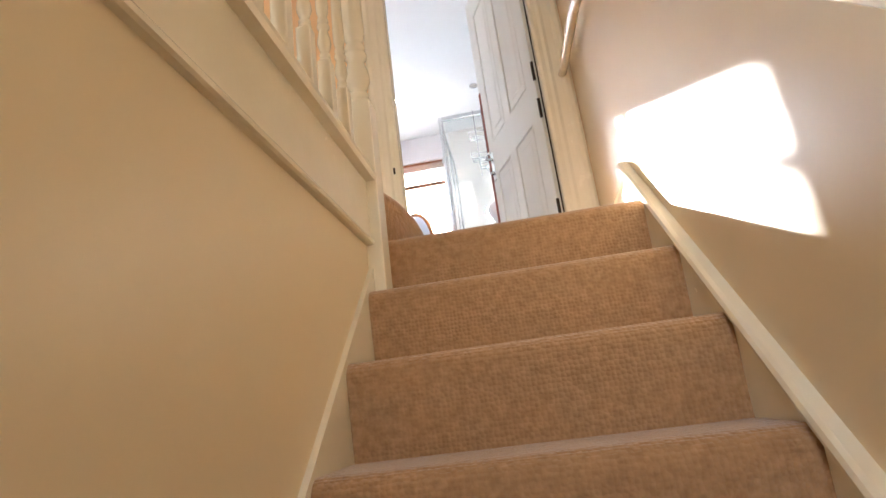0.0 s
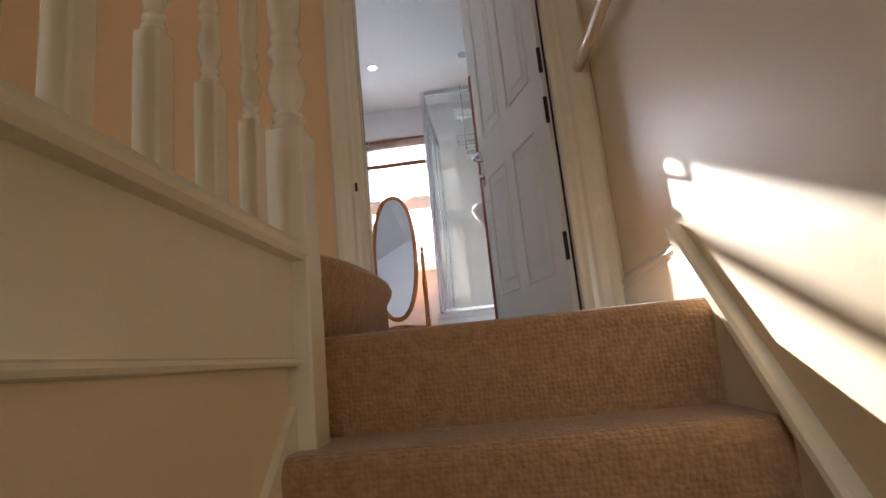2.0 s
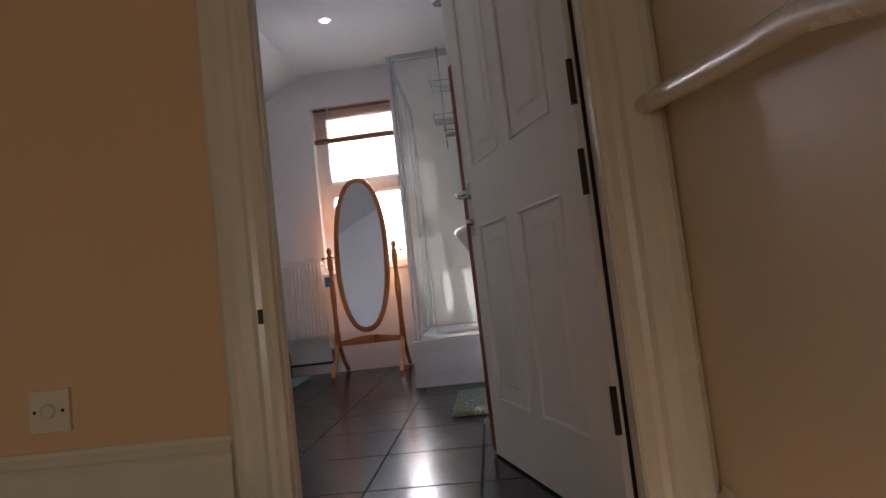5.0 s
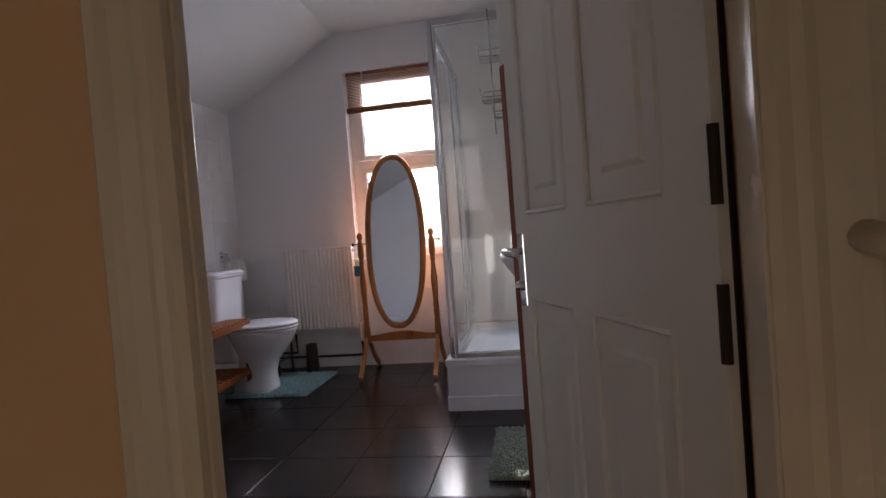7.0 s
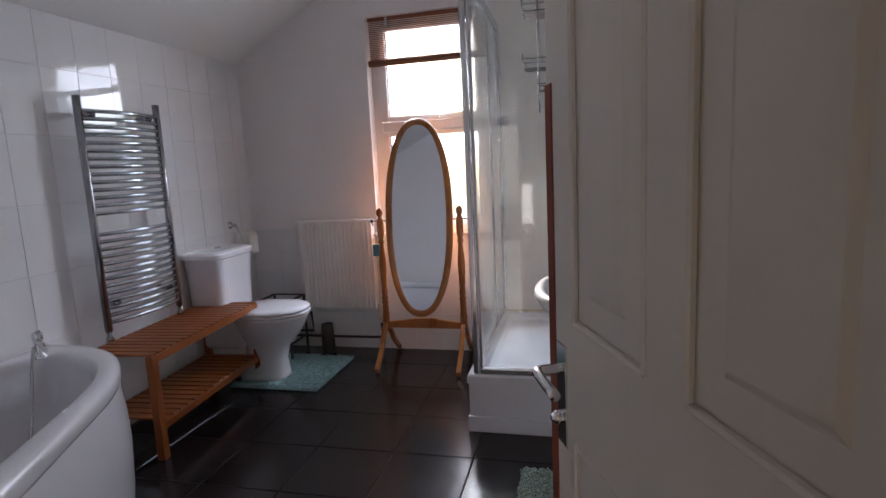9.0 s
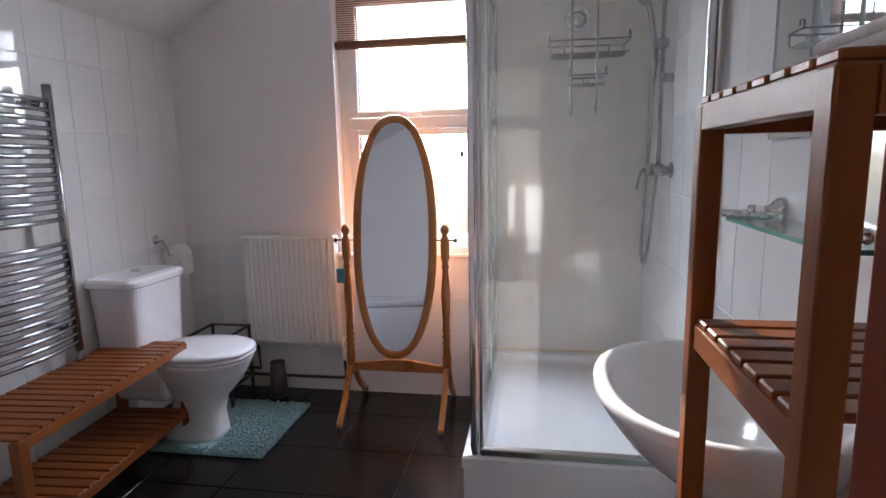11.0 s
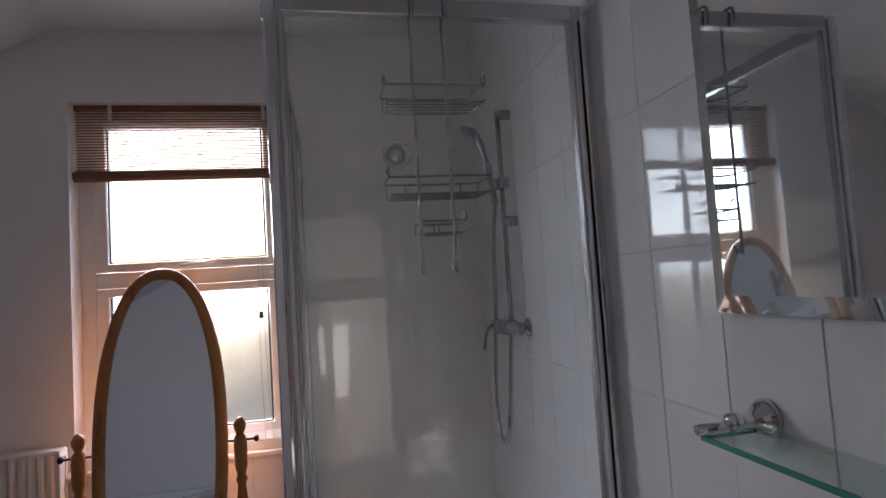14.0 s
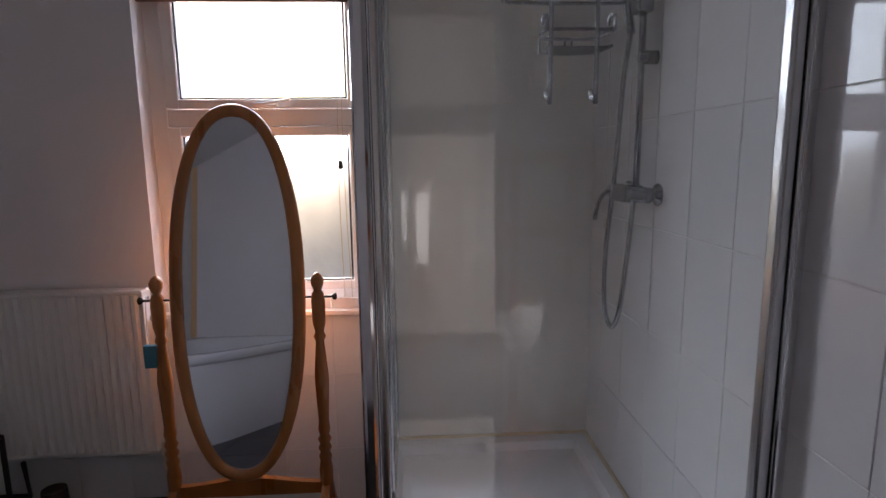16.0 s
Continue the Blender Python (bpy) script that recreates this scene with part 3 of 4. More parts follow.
# ---- bathroom window ----
win = thing("window_1", (-0.68, 6.0, WIN_B), "white plastic window with a clear top sash over an obscured pane", "window", kind="structure")
FY0, FY1 = 5.985, 6.05
for x0, x1, z0, z1 in ((WIN_L, -1.012, WIN_B, WIN_T), (-0.33, WIN_R, WIN_B, WIN_T), (-1.012, -0.33, WIN_B, 0.85), (-1.012, -0.33, 2.115, WIN_T), (-1.012, -0.33, 1.455, 1.515)):
    part("window_frame", box(x0, x1, FY0, FY1, z0, z1, 0.003), UPVC, win)
for z0, z1 in ((0.85, 1.455), (1.515, 2.115)):
    bm = box(-1.010, -0.965, FY0 - 0.012, FY1 - 0.02, z0 + 0.002, z1 - 0.002, 0.004)
    box(-0.372, -0.332, FY0 - 0.012, FY1 - 0.02, z0 + 0.002, z1 - 0.002, 0.004, bm=bm)
    box(-0.966, -0.371, FY0 - 0.012, FY1 - 0.02, z0 + 0.002, z0 + 0.034, 0.004, bm=bm)
    box(-0.966, -0.371, FY0 - 0.012, FY1 - 0.02, z1 - 0.034, z1 - 0.002, 0.004, bm=bm)
    sash = part("sash", bm, UPVC, win)
    bm = box(-0.962, -0.956, FY0 - 0.004, FY0 + 0.01, z0 + 0.036, z1 - 0.036)
    box(-0.382, -0.376, FY0 - 0.004, FY0 + 0.01, z0 + 0.036, z1 - 0.036, bm=bm)
    box(-0.956, -0.382, FY0 - 0.004, FY0 + 0.01, z0 + 0.036, z0 + 0.041, bm=bm)
    part("gasket", bm, BLACK, sash, "black rubber gasket")
    pane = part("pane", box(-0.966, -0.371, 6.0, 6.004, z0 + 0.03, z1 - 0.03), FROST if z0 < 1 else GLASS, win)
    pane.visible_shadow = False
bm = box(-0.70, -0.62, 5.955, 5.975, 1.522, 1.536, 0.004)
tube(curve([(-0.70, 5.955, 1.53), (-0.64, 5.94, 1.532), (-0.57, 5.94, 1.545)], 4), 0.006, 8, bm)
part("window_handle", bm, UPVC, win, "white window handle", smooth=False)
part("window_sill", prism([(5.87, 0.775), (5.862, 0.785), (5.865, 0.797), (5.985, 0.803), (5.985, 0.775)], "x", WIN_L - 0.03, WIN_R + 0.0), UPVC, win, "white window sill")
bm = box(WIN_L, WIN_L + 0.004, 5.9, 5.985, WIN_B, WIN_T)
box(WIN_R - 0.004, WIN_R, 5.9, 5.985, WIN_B, WIN_T, bm=bm)
box(WIN_L + 0.004, WIN_R - 0.004, 5.9, 5.985, WIN_T - 0.004, WIN_T, bm=bm)
part("reveal", bm, BATH_PAINT, win)

blind = thing("bamboo_blind", (-0.68, 5.945, 2.14), "brown bamboo roller blind rolled partly up in the window", "blind")
for k in range(24):
    zz = 2.145 - 0.011 * k
    part("slat", box(-1.055, -0.305, 5.9435, 5.9455, zz - 0.0022, zz + 0.0022), BAMBOO, blind)
part("head_rail", box(-1.058, -0.302, 5.935, 5.955, 2.145, 2.166, 0.002), BAMBOO, blind)
part("roll", spin([(0.006, 0), (0.021, 0.002), (0.022, 0.3), (0.021, 0.758), (0.006, 0.76)], (-1.06, 5.93, 1.885), (1, 0, 0), 14), BAMBOO, blind, "rolled bamboo bundle", smooth=True)
for xx in (-0.93, -0.36):
    part("pulley", box(xx - 0.008, xx + 0.008, 5.93, 5.936, 2.10, 2.17, 0.002), STEEL, blind)
for dx in (0.0, 0.014):
    part("cord", tube(curve([(-0.405 + dx, 5.925, 2.14), (-0.402 + dx, 5.92, 1.6), (-0.408 + dx * 1.5, 5.915, 1.2), (-0.40 + dx * 2, 5.90, 0.80)], 5), 0.0016, 6), CORD, blind, "cream pull cord", smooth=True)
part("cord_weight", lathe([(0.003, 1.30), (0.009, 1.305), (0.007, 1.325), (0.003, 1.33)], -0.40, 5.918, 10), BLACK, blind, smooth=True)

# ---- cheval mirror ----
chev = thing("cheval_mirror", (-0.725, 5.58, 0.0), "oval tilting mirror in an orange pine stand", "mirror")
CX, CY = -0.722, 5.59
TURNED = [(0.019, 0.20), (0.020, 0.30), (0.016, 0.33), (0.019, 0.345), (0.014, 0.36), (0.020, 0.375), (0.014, 0.39), (0.020, 0.405), (0.014, 0.42), (0.018, 0.44), (0.015, 0.47), (0.019, 0.56), (0.021, 0.62),
          (0.015, 0.70), (0.012, 0.74), (0.018, 0.755), (0.012, 0.77), (0.019, 0.80), (0.020, 0.87), (0.017, 0.895), (0.010, 0.905), (0.018, 0.925), (0.019, 0.94), (0.012, 0.955), (0.004, 0.962)]
for sx in (-1, 1):
    px = CX + sx * 0.251
    part("post", lathe([(r * 1.12, z * 1.018) for r, z in TURNED], px, CY, 16), PINE, chev, smooth=True)
    for sy in (-1, 1):
        a = [(px, CY + sy * 0.005, 0.235), (px, CY + sy * 0.05, 0.20), (px, CY + sy * 0.12, 0.10), (px, CY + sy * 0.22, 0.012)]
        rings = []
        for i, p in enumerate(curve(a, 4)):
            h = 0.036 - 0.0013 * i
            rings.append([(p.x - 0.013, p.y, p.z - h * 0.33), (p.x + 0.013, p.y, p.z - h * 0.33), (p.x + 0.013, p.y + sy * 0.008, p.z + h * 0.67), (p.x - 0.013, p.y + sy * 0.008, p.z + h * 0.67)])
        part("foot", loft(rings), PINE, chev)
    part("tilt_knob", spin([(0.004, 0), (0.004, 0.03), (0.011, 0.034), (0.012, 0.042), (0.006, 0.046)], (px + sx * 0.015, CY, 0.9), (sx, 0, 0), 12), BRONZE, chev, "dark metal tilt knob", smooth=True)
    part("pivot", tube([(px, CY, 0.9), (px - sx * 0.055, CY, 0.9)], 0.004, 6), BRONZE, chev)
bar = []
for i in range(17):
    x = CX - 0.25 + 0.50 * i / 16
    lift = 0.012 * math.cos((i - 8) / 8 * math.pi) * (1 if abs(i - 8) < 8 else 1)
    bar.append([(x, CY - 0.011, 0.222), (x, CY + 0.011, 0.222), (x, CY + 0.011, 0.272 + lift), (x, CY - 0.011, 0.272 + lift)])
part("crossbar", loft(bar), PINE, chev)
tilt = Matrix.Translation((CX, CY, 0.898)) @ Matrix.Rotation(radians(-6.5), 4, "X")
RX, RZ = 0.211, 0.603


def ring_oval(rx, rz, y, n=56):
    return [tilt @ Vector((u, y, 0.012 + v)) for u, v, _ in oval(0, 0, rx, rz, 0, n, 2.25)]


rings = [ring_oval(RX - a, RZ - a, b) for a, b in ((0.0, 0.008), (0.0, -0.006), (0.006, -0.013), (0.018, -0.016), (0.031, -0.014), (0.039, -0.008), (0.039, 0.008), (0.0, 0.008))]
part("oval_frame", loft(rings, cap=False), PINE, chev, "orange pine oval frame", smooth=True)
bm = loft([ring_oval(RX - 0.037, RZ - 0.037, -0.003), ring_oval(RX - 0.037, RZ - 0.037, 0.0)])
part("mirror_glass", bm, SILVER, chev, "silvered mirror glass")
part("backing", loft([ring_oval(RX - 0.02, RZ - 0.02, 0.0085), ring_oval(RX - 0.02, RZ - 0.02, 0.011)]), PINE, chev)
tag = thing("hanging_tag", (CX - 0.29, CY, 0.72), "small blue tag hung from the mirror knob", "tag")
part("card", box(CX - 0.305, CX - 0.262, CY - 0.014, CY + 0.008, 0.68, 0.755, 0.004), BLUE, tag)
part("loop", tube([(CX - 0.285, CY - 0.003, 0.752), (CX - 0.292, CY - 0.002, 0.80), (CX - 0.288, CY, 0.9)], 0.0015, 6), CORD, tag)

# ---- radiator ----
rad = thing("radiator", (-1.4, 5.85, 0.26), "white ribbed panel radiator on the wall", "radiator")
prof = [(-1.66, 5.885), (-1.66, 5.835)]
n = 17
for i in range(n):
    x = -1.645 + 0.505 * i / n
    w = 0.505 / n
    prof += [(x, 5.832), (x + w * 0.25, 5.822), (x + w * 0.65, 5.822), (x + w * 0.9, 5.832)]
prof += [(-1.13, 5.835), (-1.13, 5.885)]
part("panel", prism(prof, "z", 0.275, 0.85), ENAMEL, rad)
bm = box(-1.662, -1.128, 5.828, 5.888, 0.85, 0.866, 0.004)
part("top_grille", bm, ENAMEL, rad)
part("side_panel", box(-1.133, -1.124, 5.826, 5.888, 0.268, 0.862, 0.003), ENAMEL, rad)
part("bottom_edge", box(-1.66, -1.13, 5.828, 5.885, 0.262, 0.278, 0.003), ENAMEL, rad)
part("valve", lathe([(0.011, 0.18), (0.014, 0.2), (0.014, 0.23), (0.009, 0.235), (0.017, 0.245), (0.017, 0.29), (0.01, 0.295)], -1.105, 5.855, 12), PLASTIC, rad, "white radiator valve", smooth=True)
part("vent_plug", spin([(0.011, 0), (0.011, 0.006), (0.005, 0.008)], (-1.124, 5.85, 0.83), (1, 0, 0), 12), STEEL, rad)
part("brackets", box(-1.6, -1.2, 5.884, 5.902, 0.4, 0.5), ENAMEL, rad)
pipe = thing("radiator_pipe", (-1.4, 5.87, 0.1), "dark heating pipe along the wall foot", "pipe")
part("pipe", tube(curve([(-1.95, 5.87, 0.085), (-1.3, 5.87, 0.085), (-1.125, 5.87, 0.088), (-1.105, 5.866, 0.11), (-1.105, 5.856, 0.19)], 6), 0.009, 8), BLACK, pipe, smooth=True)
part("pipe", tube([(-1.95, 5.875, 0.12), (-1.62, 5.875, 0.12), (-1.62, 5.86, 0.262)], 0.009, 8), BLACK, pipe)

# ---- towel rail ----
rail = thing("towel_radiator", (-1.93, 4.62, 0.5), "chrome ladder towel radiator with curved bars", "towel radiator")
for yy in (4.385, 4.865):
    part("upright", tube([(-1.925, yy, 0.50), (-1.925, yy, 1.575)], 0.017, 12), DARK_CHROME, rail, smooth=True)
bar = None
zs = [0.54 + 0.0345 * k for k in range(13)] + [1.05 + 0.0355 * k for k in range(14)]
for zz in zs:
    if bar is None:
        pts = [(-1.925, 4.385, 0), (-1.905, 4.44, 0), (-1.885, 4.54, 0), (-1.88, 4.625, 0), (-1.885, 4.71, 0), (-1.905, 4.81, 0), (-1.925, 4.865, 0)]
        bar = part("bar", tube(curve(pts, 3), 0.0095, 8), DARK_CHROME, rail, smooth=True)
        bar.location.z = zz
    else:
        b2 = new("bar", bar.data)
        b2.parent, b2.matrix_parent_inverse = rail, bar.matrix_parent_inverse.copy()
        b2.location.z = zz
for yy in (4.45, 4.80):
    for zz in (0.62, 1.50):
        part("wall_bracket", spin([(0.014, 0), (0.014, 0.05), (0.019, 0.055), (0.019, 0.075)], (-1.99, yy, zz), (1, 0, 0), 12), DARK_CHROME, rail, smooth=True)
for yy in (4.385, 4.865):
    part("valve", spin([(0.016, 0), (0.018, 0.02), (0.012, 0.03), (0.012, 0.055)], (-1.925, yy, 0.445), (0, 0, 1), 12), DARK_CHROME, rail, smooth=True)

# ---- toilet ----
wc = thing("toilet", (-1.6, 5.14, 0.0), "white close-coupled toilet with its lid down", "toilet")
YT = 5.14
part("cistern", loft([[(x, y, z) for x, y, _ in oval(-1.845, YT, 0.105 + g, 0.165 + g, 0, 32, 6.0)] for z, g in ((0.40, 0.0), (0.42, 0.006), (0.60, 0.012), (0.755, 0.02))]), CERAMIC, wc, smooth=False)
part("cistern_lid", loft([oval(-1.845, YT, 0.132 + g, 0.192 + g, z, 32, 6.0) for z, g in ((0.752, 0.0), (0.757, 0.006), (0.778, 0.006), (0.79, -0.004), (0.796, -0.03))]), CERAMIC, wc)
part("flush_button", lathe([(0.024, 0.794), (0.024, 0.80), (0.018, 0.803), (0.017, 0.800)], -1.85, YT, 20), CHROME, wc, "chrome flush button", smooth=True)
rings = []
for z, cx, rx, ry, p in ((0.0, -1.60, 0.15, 0.105, 3), (0.03, -1.60, 0.145, 0.10, 3), (0.12, -1.585, 0.125, 0.09, 2.6), (0.20, -1.565, 0.13, 0.095, 2.4), (0.27, -1.545, 0.175, 0.13, 2.3), (0.33, -1.535, 0.205, 0.16, 2.2), (0.385, -1.53, 0.225, 0.178, 2.2), (0.40, -1.53, 0.228, 0.18, 2.2)):
    rings.append(oval(cx, YT, rx, ry, z, 36, p))
part("bowl", loft(rings), CERAMIC, wc, smooth=True)
part("pan_neck", box(-1.93, -1.66, YT - 0.12, YT + 0.12, 0.20, 0.40, 0.03, seg=3), CERAMIC, wc)
part("seat", loft([oval(-1.525, YT, 0.232 + g, 0.184 + g, z, 40, 2.2) for z, g in ((0.402, -0.006), (0.406, 0.0), (0.416, 0.0), (0.42, -0.006))]), ACRYLIC, wc, smooth=True)
part("lid", loft([oval(-1.527, YT, 0.234 + g, 0.186 + g, z, 40, 2.2) for z, g in ((0.424, -0.006), (0.428, 0.0), (0.438, -0.001), (0.446, -0.02), (0.449, -0.07))]), ACRYLIC, wc, "white plastic lid", smooth=True)
roll = thing("toilet_roll_holder", (-1.96, 5.62, 0.83), "chrome wall holder with a white paper roll", "toilet roll")
part("rose", spin([(0.024, 0), (0.024, 0.008), (0.012, 0.016), (0.010, 0.05)], (-1.99, 5.52, 0.90), (1, 0, 0), 16), CHROME, roll, smooth=True)
part("arm", tube(curve([(-1.945, 5.52, 0.90), (-1.935, 5.53, 0.87), (-1.93, 5.535, 0.825), (-1.93, 5.55, 0.812), (-1.93, 5.67, 0.812)], 4), 0.006, 8), CHROME, roll, smooth=True)
part("paper_roll", spin([(0.02, 0.001), (0.052, 0), (0.053, 0.05), (0.052, 0.10), (0.02, 0.099)], (-1.93, 5.56, 0.805), (0, 1, 0), 24), PAPER, roll, "white paper roll", smooth=False)
part("paper_tail", box(-1.8785, -1.877, 5.562, 5.658, 0.70, 0.81), PAPER, roll)

rack = thing("magazine_rack", (-1.68, 5.60, 0.0), "dark wire rack beside the toilet", "rack")
for yy in (5.47, 5.69):
    part("hoop", tube([(-1.80, yy, 0.0), (-1.80, yy, 0.40), (-1.58, yy, 0.40), (-1.58, yy, 0.0)], 0.010, 8), BLACK, rack)
for zz in (0.12, 0.40):
    for xx in (-1.80, -1.58):
        part("rail", tube([(xx, 5.47, zz), (xx, 5.69, zz)], 0.008, 8), BLACK, rack)
bin_ = thing("toilet_brush_pot", (-1.47, 5.66, 0.0), "dark grey brush pot on the floor", "brush pot")
part("pot", lathe([(0.045, 0.0), (0.048, 0.01), (0.04, 0.2), (0.037, 0.2), (0.03, 0.19)], -1.47, 5.66, 20), BLACK, bin_, smooth=True)

# ---- mats ----
def pile_mat(name, label, x0, x1, y0, y1, material, seed, count, hole=None):
    """A tufted mat: backing sheet and many short tufts with an uneven rim."""
    rnd = random.Random(seed)
    root = thing(name, ((x0 + x1) / 2, (y0 + y1) / 2, 0.0), label, "bath mat")
    part("backing", box(x0, x1, y0, y1, 0.0, 0.010, 0.004), material, root)
    bm = bmesh.new()
    for _ in range(count):
        x, y = rnd.uniform(x0 - 0.006, x1 + 0.006), rnd.uniform(y0 - 0.006, y1 + 0.006)
        if hole and hole(x, y):
            continue
        a, r, h = rnd.uniform(0, 6.28), rnd.uniform(0.004, 0.007), rnd.uniform(0.010, 0.021)
        dx, dy = 0.006 * math.cos(a), 0.006 * math.sin(a)
        base = [bm.verts.new((x + r * math.cos(k * 1.571), y + r * math.sin(k * 1.571), 0.006)) for k in range(4)]
        top = [bm.verts.new((x + dx + 0.7 * r * math.cos(k * 1.571), y + dy + 0.7 * r * math.sin(k * 1.571), 0.006 + h)) for k in range(4)]
        for k in range(4):
            bm.faces.new((base[k], base[(k + 1) % 4], top[(k + 1) % 4], top[k]))
        bm.faces.new(top)
    tagged(part("tufting", bm, material, root), kind="stuff")
    return root


pile_mat("pedestal_mat", "teal tufted cotton mat round the toilet foot", -1.72, -1.19, 5.0, 5.53, TEAL, 4, 5200, lambda x, y: x < -1.45 and abs(y - 5.14) < 0.105)
pile_mat("bath_mat", "sage green tufted mat before the basin", -0.06, 0.36, 3.76, 4.26, SAGE, 5, 6000, lambda x, y: x > 0.2 and abs(y - 3.9) < 0.1)


# ---- slatted hardwood furniture ----
def slat_frame(root, x0, x1, y0, y1, z, n, thick=0.010, rail=0.034, inset=0.0):
    part("side_rail", box(x0, x0 + 0.022, y0 + 0.0, y1 - 0.0, z - rail, z, 0.002), TEAK_Y, root)
    part("side_rail", box(x1 - 0.022, x1, y0 + 0.0, y1 - 0.0, z - rail, z, 0.002), TEAK_Y, root)
    step = (y1 - y0) / n
    for k in range(n):
        a = y0 + step * k + step * 0.09
        part("slat", box(x0 + 0.003, x1 - 0.003, a, a + step * 0.80, z, z + thick, 0.002, seg=1), TEAK_X, root)


bench = thing("slatted_bench", (-1.76, 4.61, 0.0), "red-brown hardwood slatted bench with a lower shelf", "bench")
for xx in (-1.945, -1.612):
    for yy in (4.165, 5.02):
        part("leg", box(xx, xx + 0.037, yy, yy + 0.037, 0.0, 0.472, 0.003), TEAK_Z, bench)
slat_frame(bench, -1.944, -1.576, 4.166, 5.056, 0.474, 20)
slat_frame(bench, -1.940, -1.580, 4.205, 5.018, 0.165, 16)
bench.rotation_euler.z = radians(4.2)
bench.location += Vector((-0.012, 0.03, 0))
bench.scale = (0.95, 1.04, 1.0)

shelf = thing("slatted_shelf_unit", (0.26, 3.45, 0.0), "red-brown hardwood shelf unit with slatted shelves", "shelf unit")
for xx in (0.090, 0.382):
    for yy in (3.27, 3.60):
        part("leg", box(xx, xx + 0.030, yy, yy + 0.030, 0.0, 1.350, 0.003), TEAK_Z, shelf)
for zz in (0.20, 0.70, 1.055):
    slat_frame(shelf, 0.094, 0.408, 3.302, 3.598, zz, 7)
slat_frame(shelf, 0.091, 0.411, 3.271, 3.629, 1.351, 8)
for yy in (3.27, 3.60):
    part("end_rail", box(0.121, 0.381, yy, yy + 0.022, 1.312, 1.349, 0.002), TEAK_X, shelf)
fold = thing("folded_towel", (0.30, 3.42, 1.373), "pale folded towel lying on the top shelf", "towel")
for k in range(2):
    part("fold", box(0.19 + 0.004 * k, 0.39 - 0.003 * k, 3.29 + 0.004 * k, 3.50 - 0.005 * k, 1.3735 + 0.014 * k, 1.3875 + 0.014 * k, 0.006, seg=3), TOWEL, fold)

# ---- bath ----
bath = thing("corner_bath", (-1.5, 3.3, 0.0), "white acrylic bath with a curved front panel", "bath")
front = curve([(-2.034, 4.145, 0), (-1.80, 4.135, 0), (-1.58, 4.04, 0), (-1.38, 3.82, 0), (-1.22, 3.50, 0), (-1.07, 3.17, 0), (-0.99, 2.9, 0), (-0.96, 2.632, 0)], 6)
out = [(p.x, p.y) for p in front] + [(-2.034 + 1.074 * (1 - k / 8), 2.632) for k in range(1, 8)] + [(-2.034, 2.632 + 1.513 * k / 12) for k in range(0, 12)]


def shrunk(d, z):
    """The outline drawn in by d on every side, rounding its corners."""
    pts = [Vector((a, b)) for a, b in out]
    c = Vector((-1.58, 3.25))
    res = []
    for p in pts:
        v = p - c
        res.append((c.x + v.x * (1 - d / 0.42), c.y + v.y * (1 - d / 0.72), z))
    return res


def soft(ring, times):
    for _ in range(times):
        ring = [tuple((Vector(ring[i - 1]) + 2 * Vector(ring[i]) + Vector(ring[(i + 1) % len(ring)])) / 4) for i in range(len(ring))]
    return ring


part("front_panel", loft([shrunk(d, z) for d, z in ((0.012, 0.0), (0.0, 0.08), (-0.012, 0.25), (-0.008, 0.36), (0.004, 0.44), (0.012, 0.49))], cap=False), ACRYLIC, bath, "white curved bath panel", smooth=True)
rings = [shrunk(0.018, 0.485), shrunk(0.002, 0.49), shrunk(-0.004, 0.505), shrunk(-0.004, 0.53), shrunk(0.004, 0.546), shrunk(0.02, 0.552), soft(shrunk(0.07, 0.550), 2), soft(shrunk(0.085, 0.540), 4), soft(shrunk(0.10, 0.50), 6), soft(shrunk(0.13, 0.30), 10), soft(shrunk(0.17, 0.17), 14), soft(shrunk(0.24, 0.14), 16)]
bm = bmesh.new()
loops = [[bm.verts.new((max(WALL_L + 0.004, x), max(WALL_DOOR + 0.011, y), z)) for x, y, z in r] for r in rings]
for a, b in zip(loops, loops[1:]):
    for i in range(len(a)):
        bm.faces.new((a[i], a[(i + 1) % len(a)], b[(i + 1) % len(a)], b[i]))
bm.faces.new(loops[-1])
part("tub", bm, ACRYLIC, bath, smooth=True)
tap = thing("bath_mixer", (-1.92, 4.0, 0.55), "chrome bath mixer with a hand shower hose", "bath tap")
part("body", lathe([(0.026, 0.549), (0.026, 0.556), (0.016, 0.565), (0.016, 0.62), (0.019, 0.625), (0.019, 0.65), (0.008, 0.656)], -1.88, 3.98, 16), CHROME, tap, smooth=True)
part("lever", tube(curve([(-1.88, 3.98, 0.65), (-1.86, 3.965, 0.665), (-1.82, 3.94, 0.67)], 4), 0.006, 8), CHROME, tap, smooth=True)
part("spout", tube(curve([(-1.88, 3.98, 0.61), (-1.83, 3.95, 0.62), (-1.79, 3.93, 0.60)], 5), 0.011, 10), CHROME, tap, smooth=True)
part("hose", tube(curve([(-1.88, 3.96, 0.60), (-1.86, 3.92, 0.50), (-1.82, 3.86, 0.36), (-1.76, 3.78, 0.22), (-1.66, 3.70, 0.17), (-1.6, 3.55, 0.165)], 6), 0.007, 8), STEEL, tap, "ribbed metal hose", smooth=True)

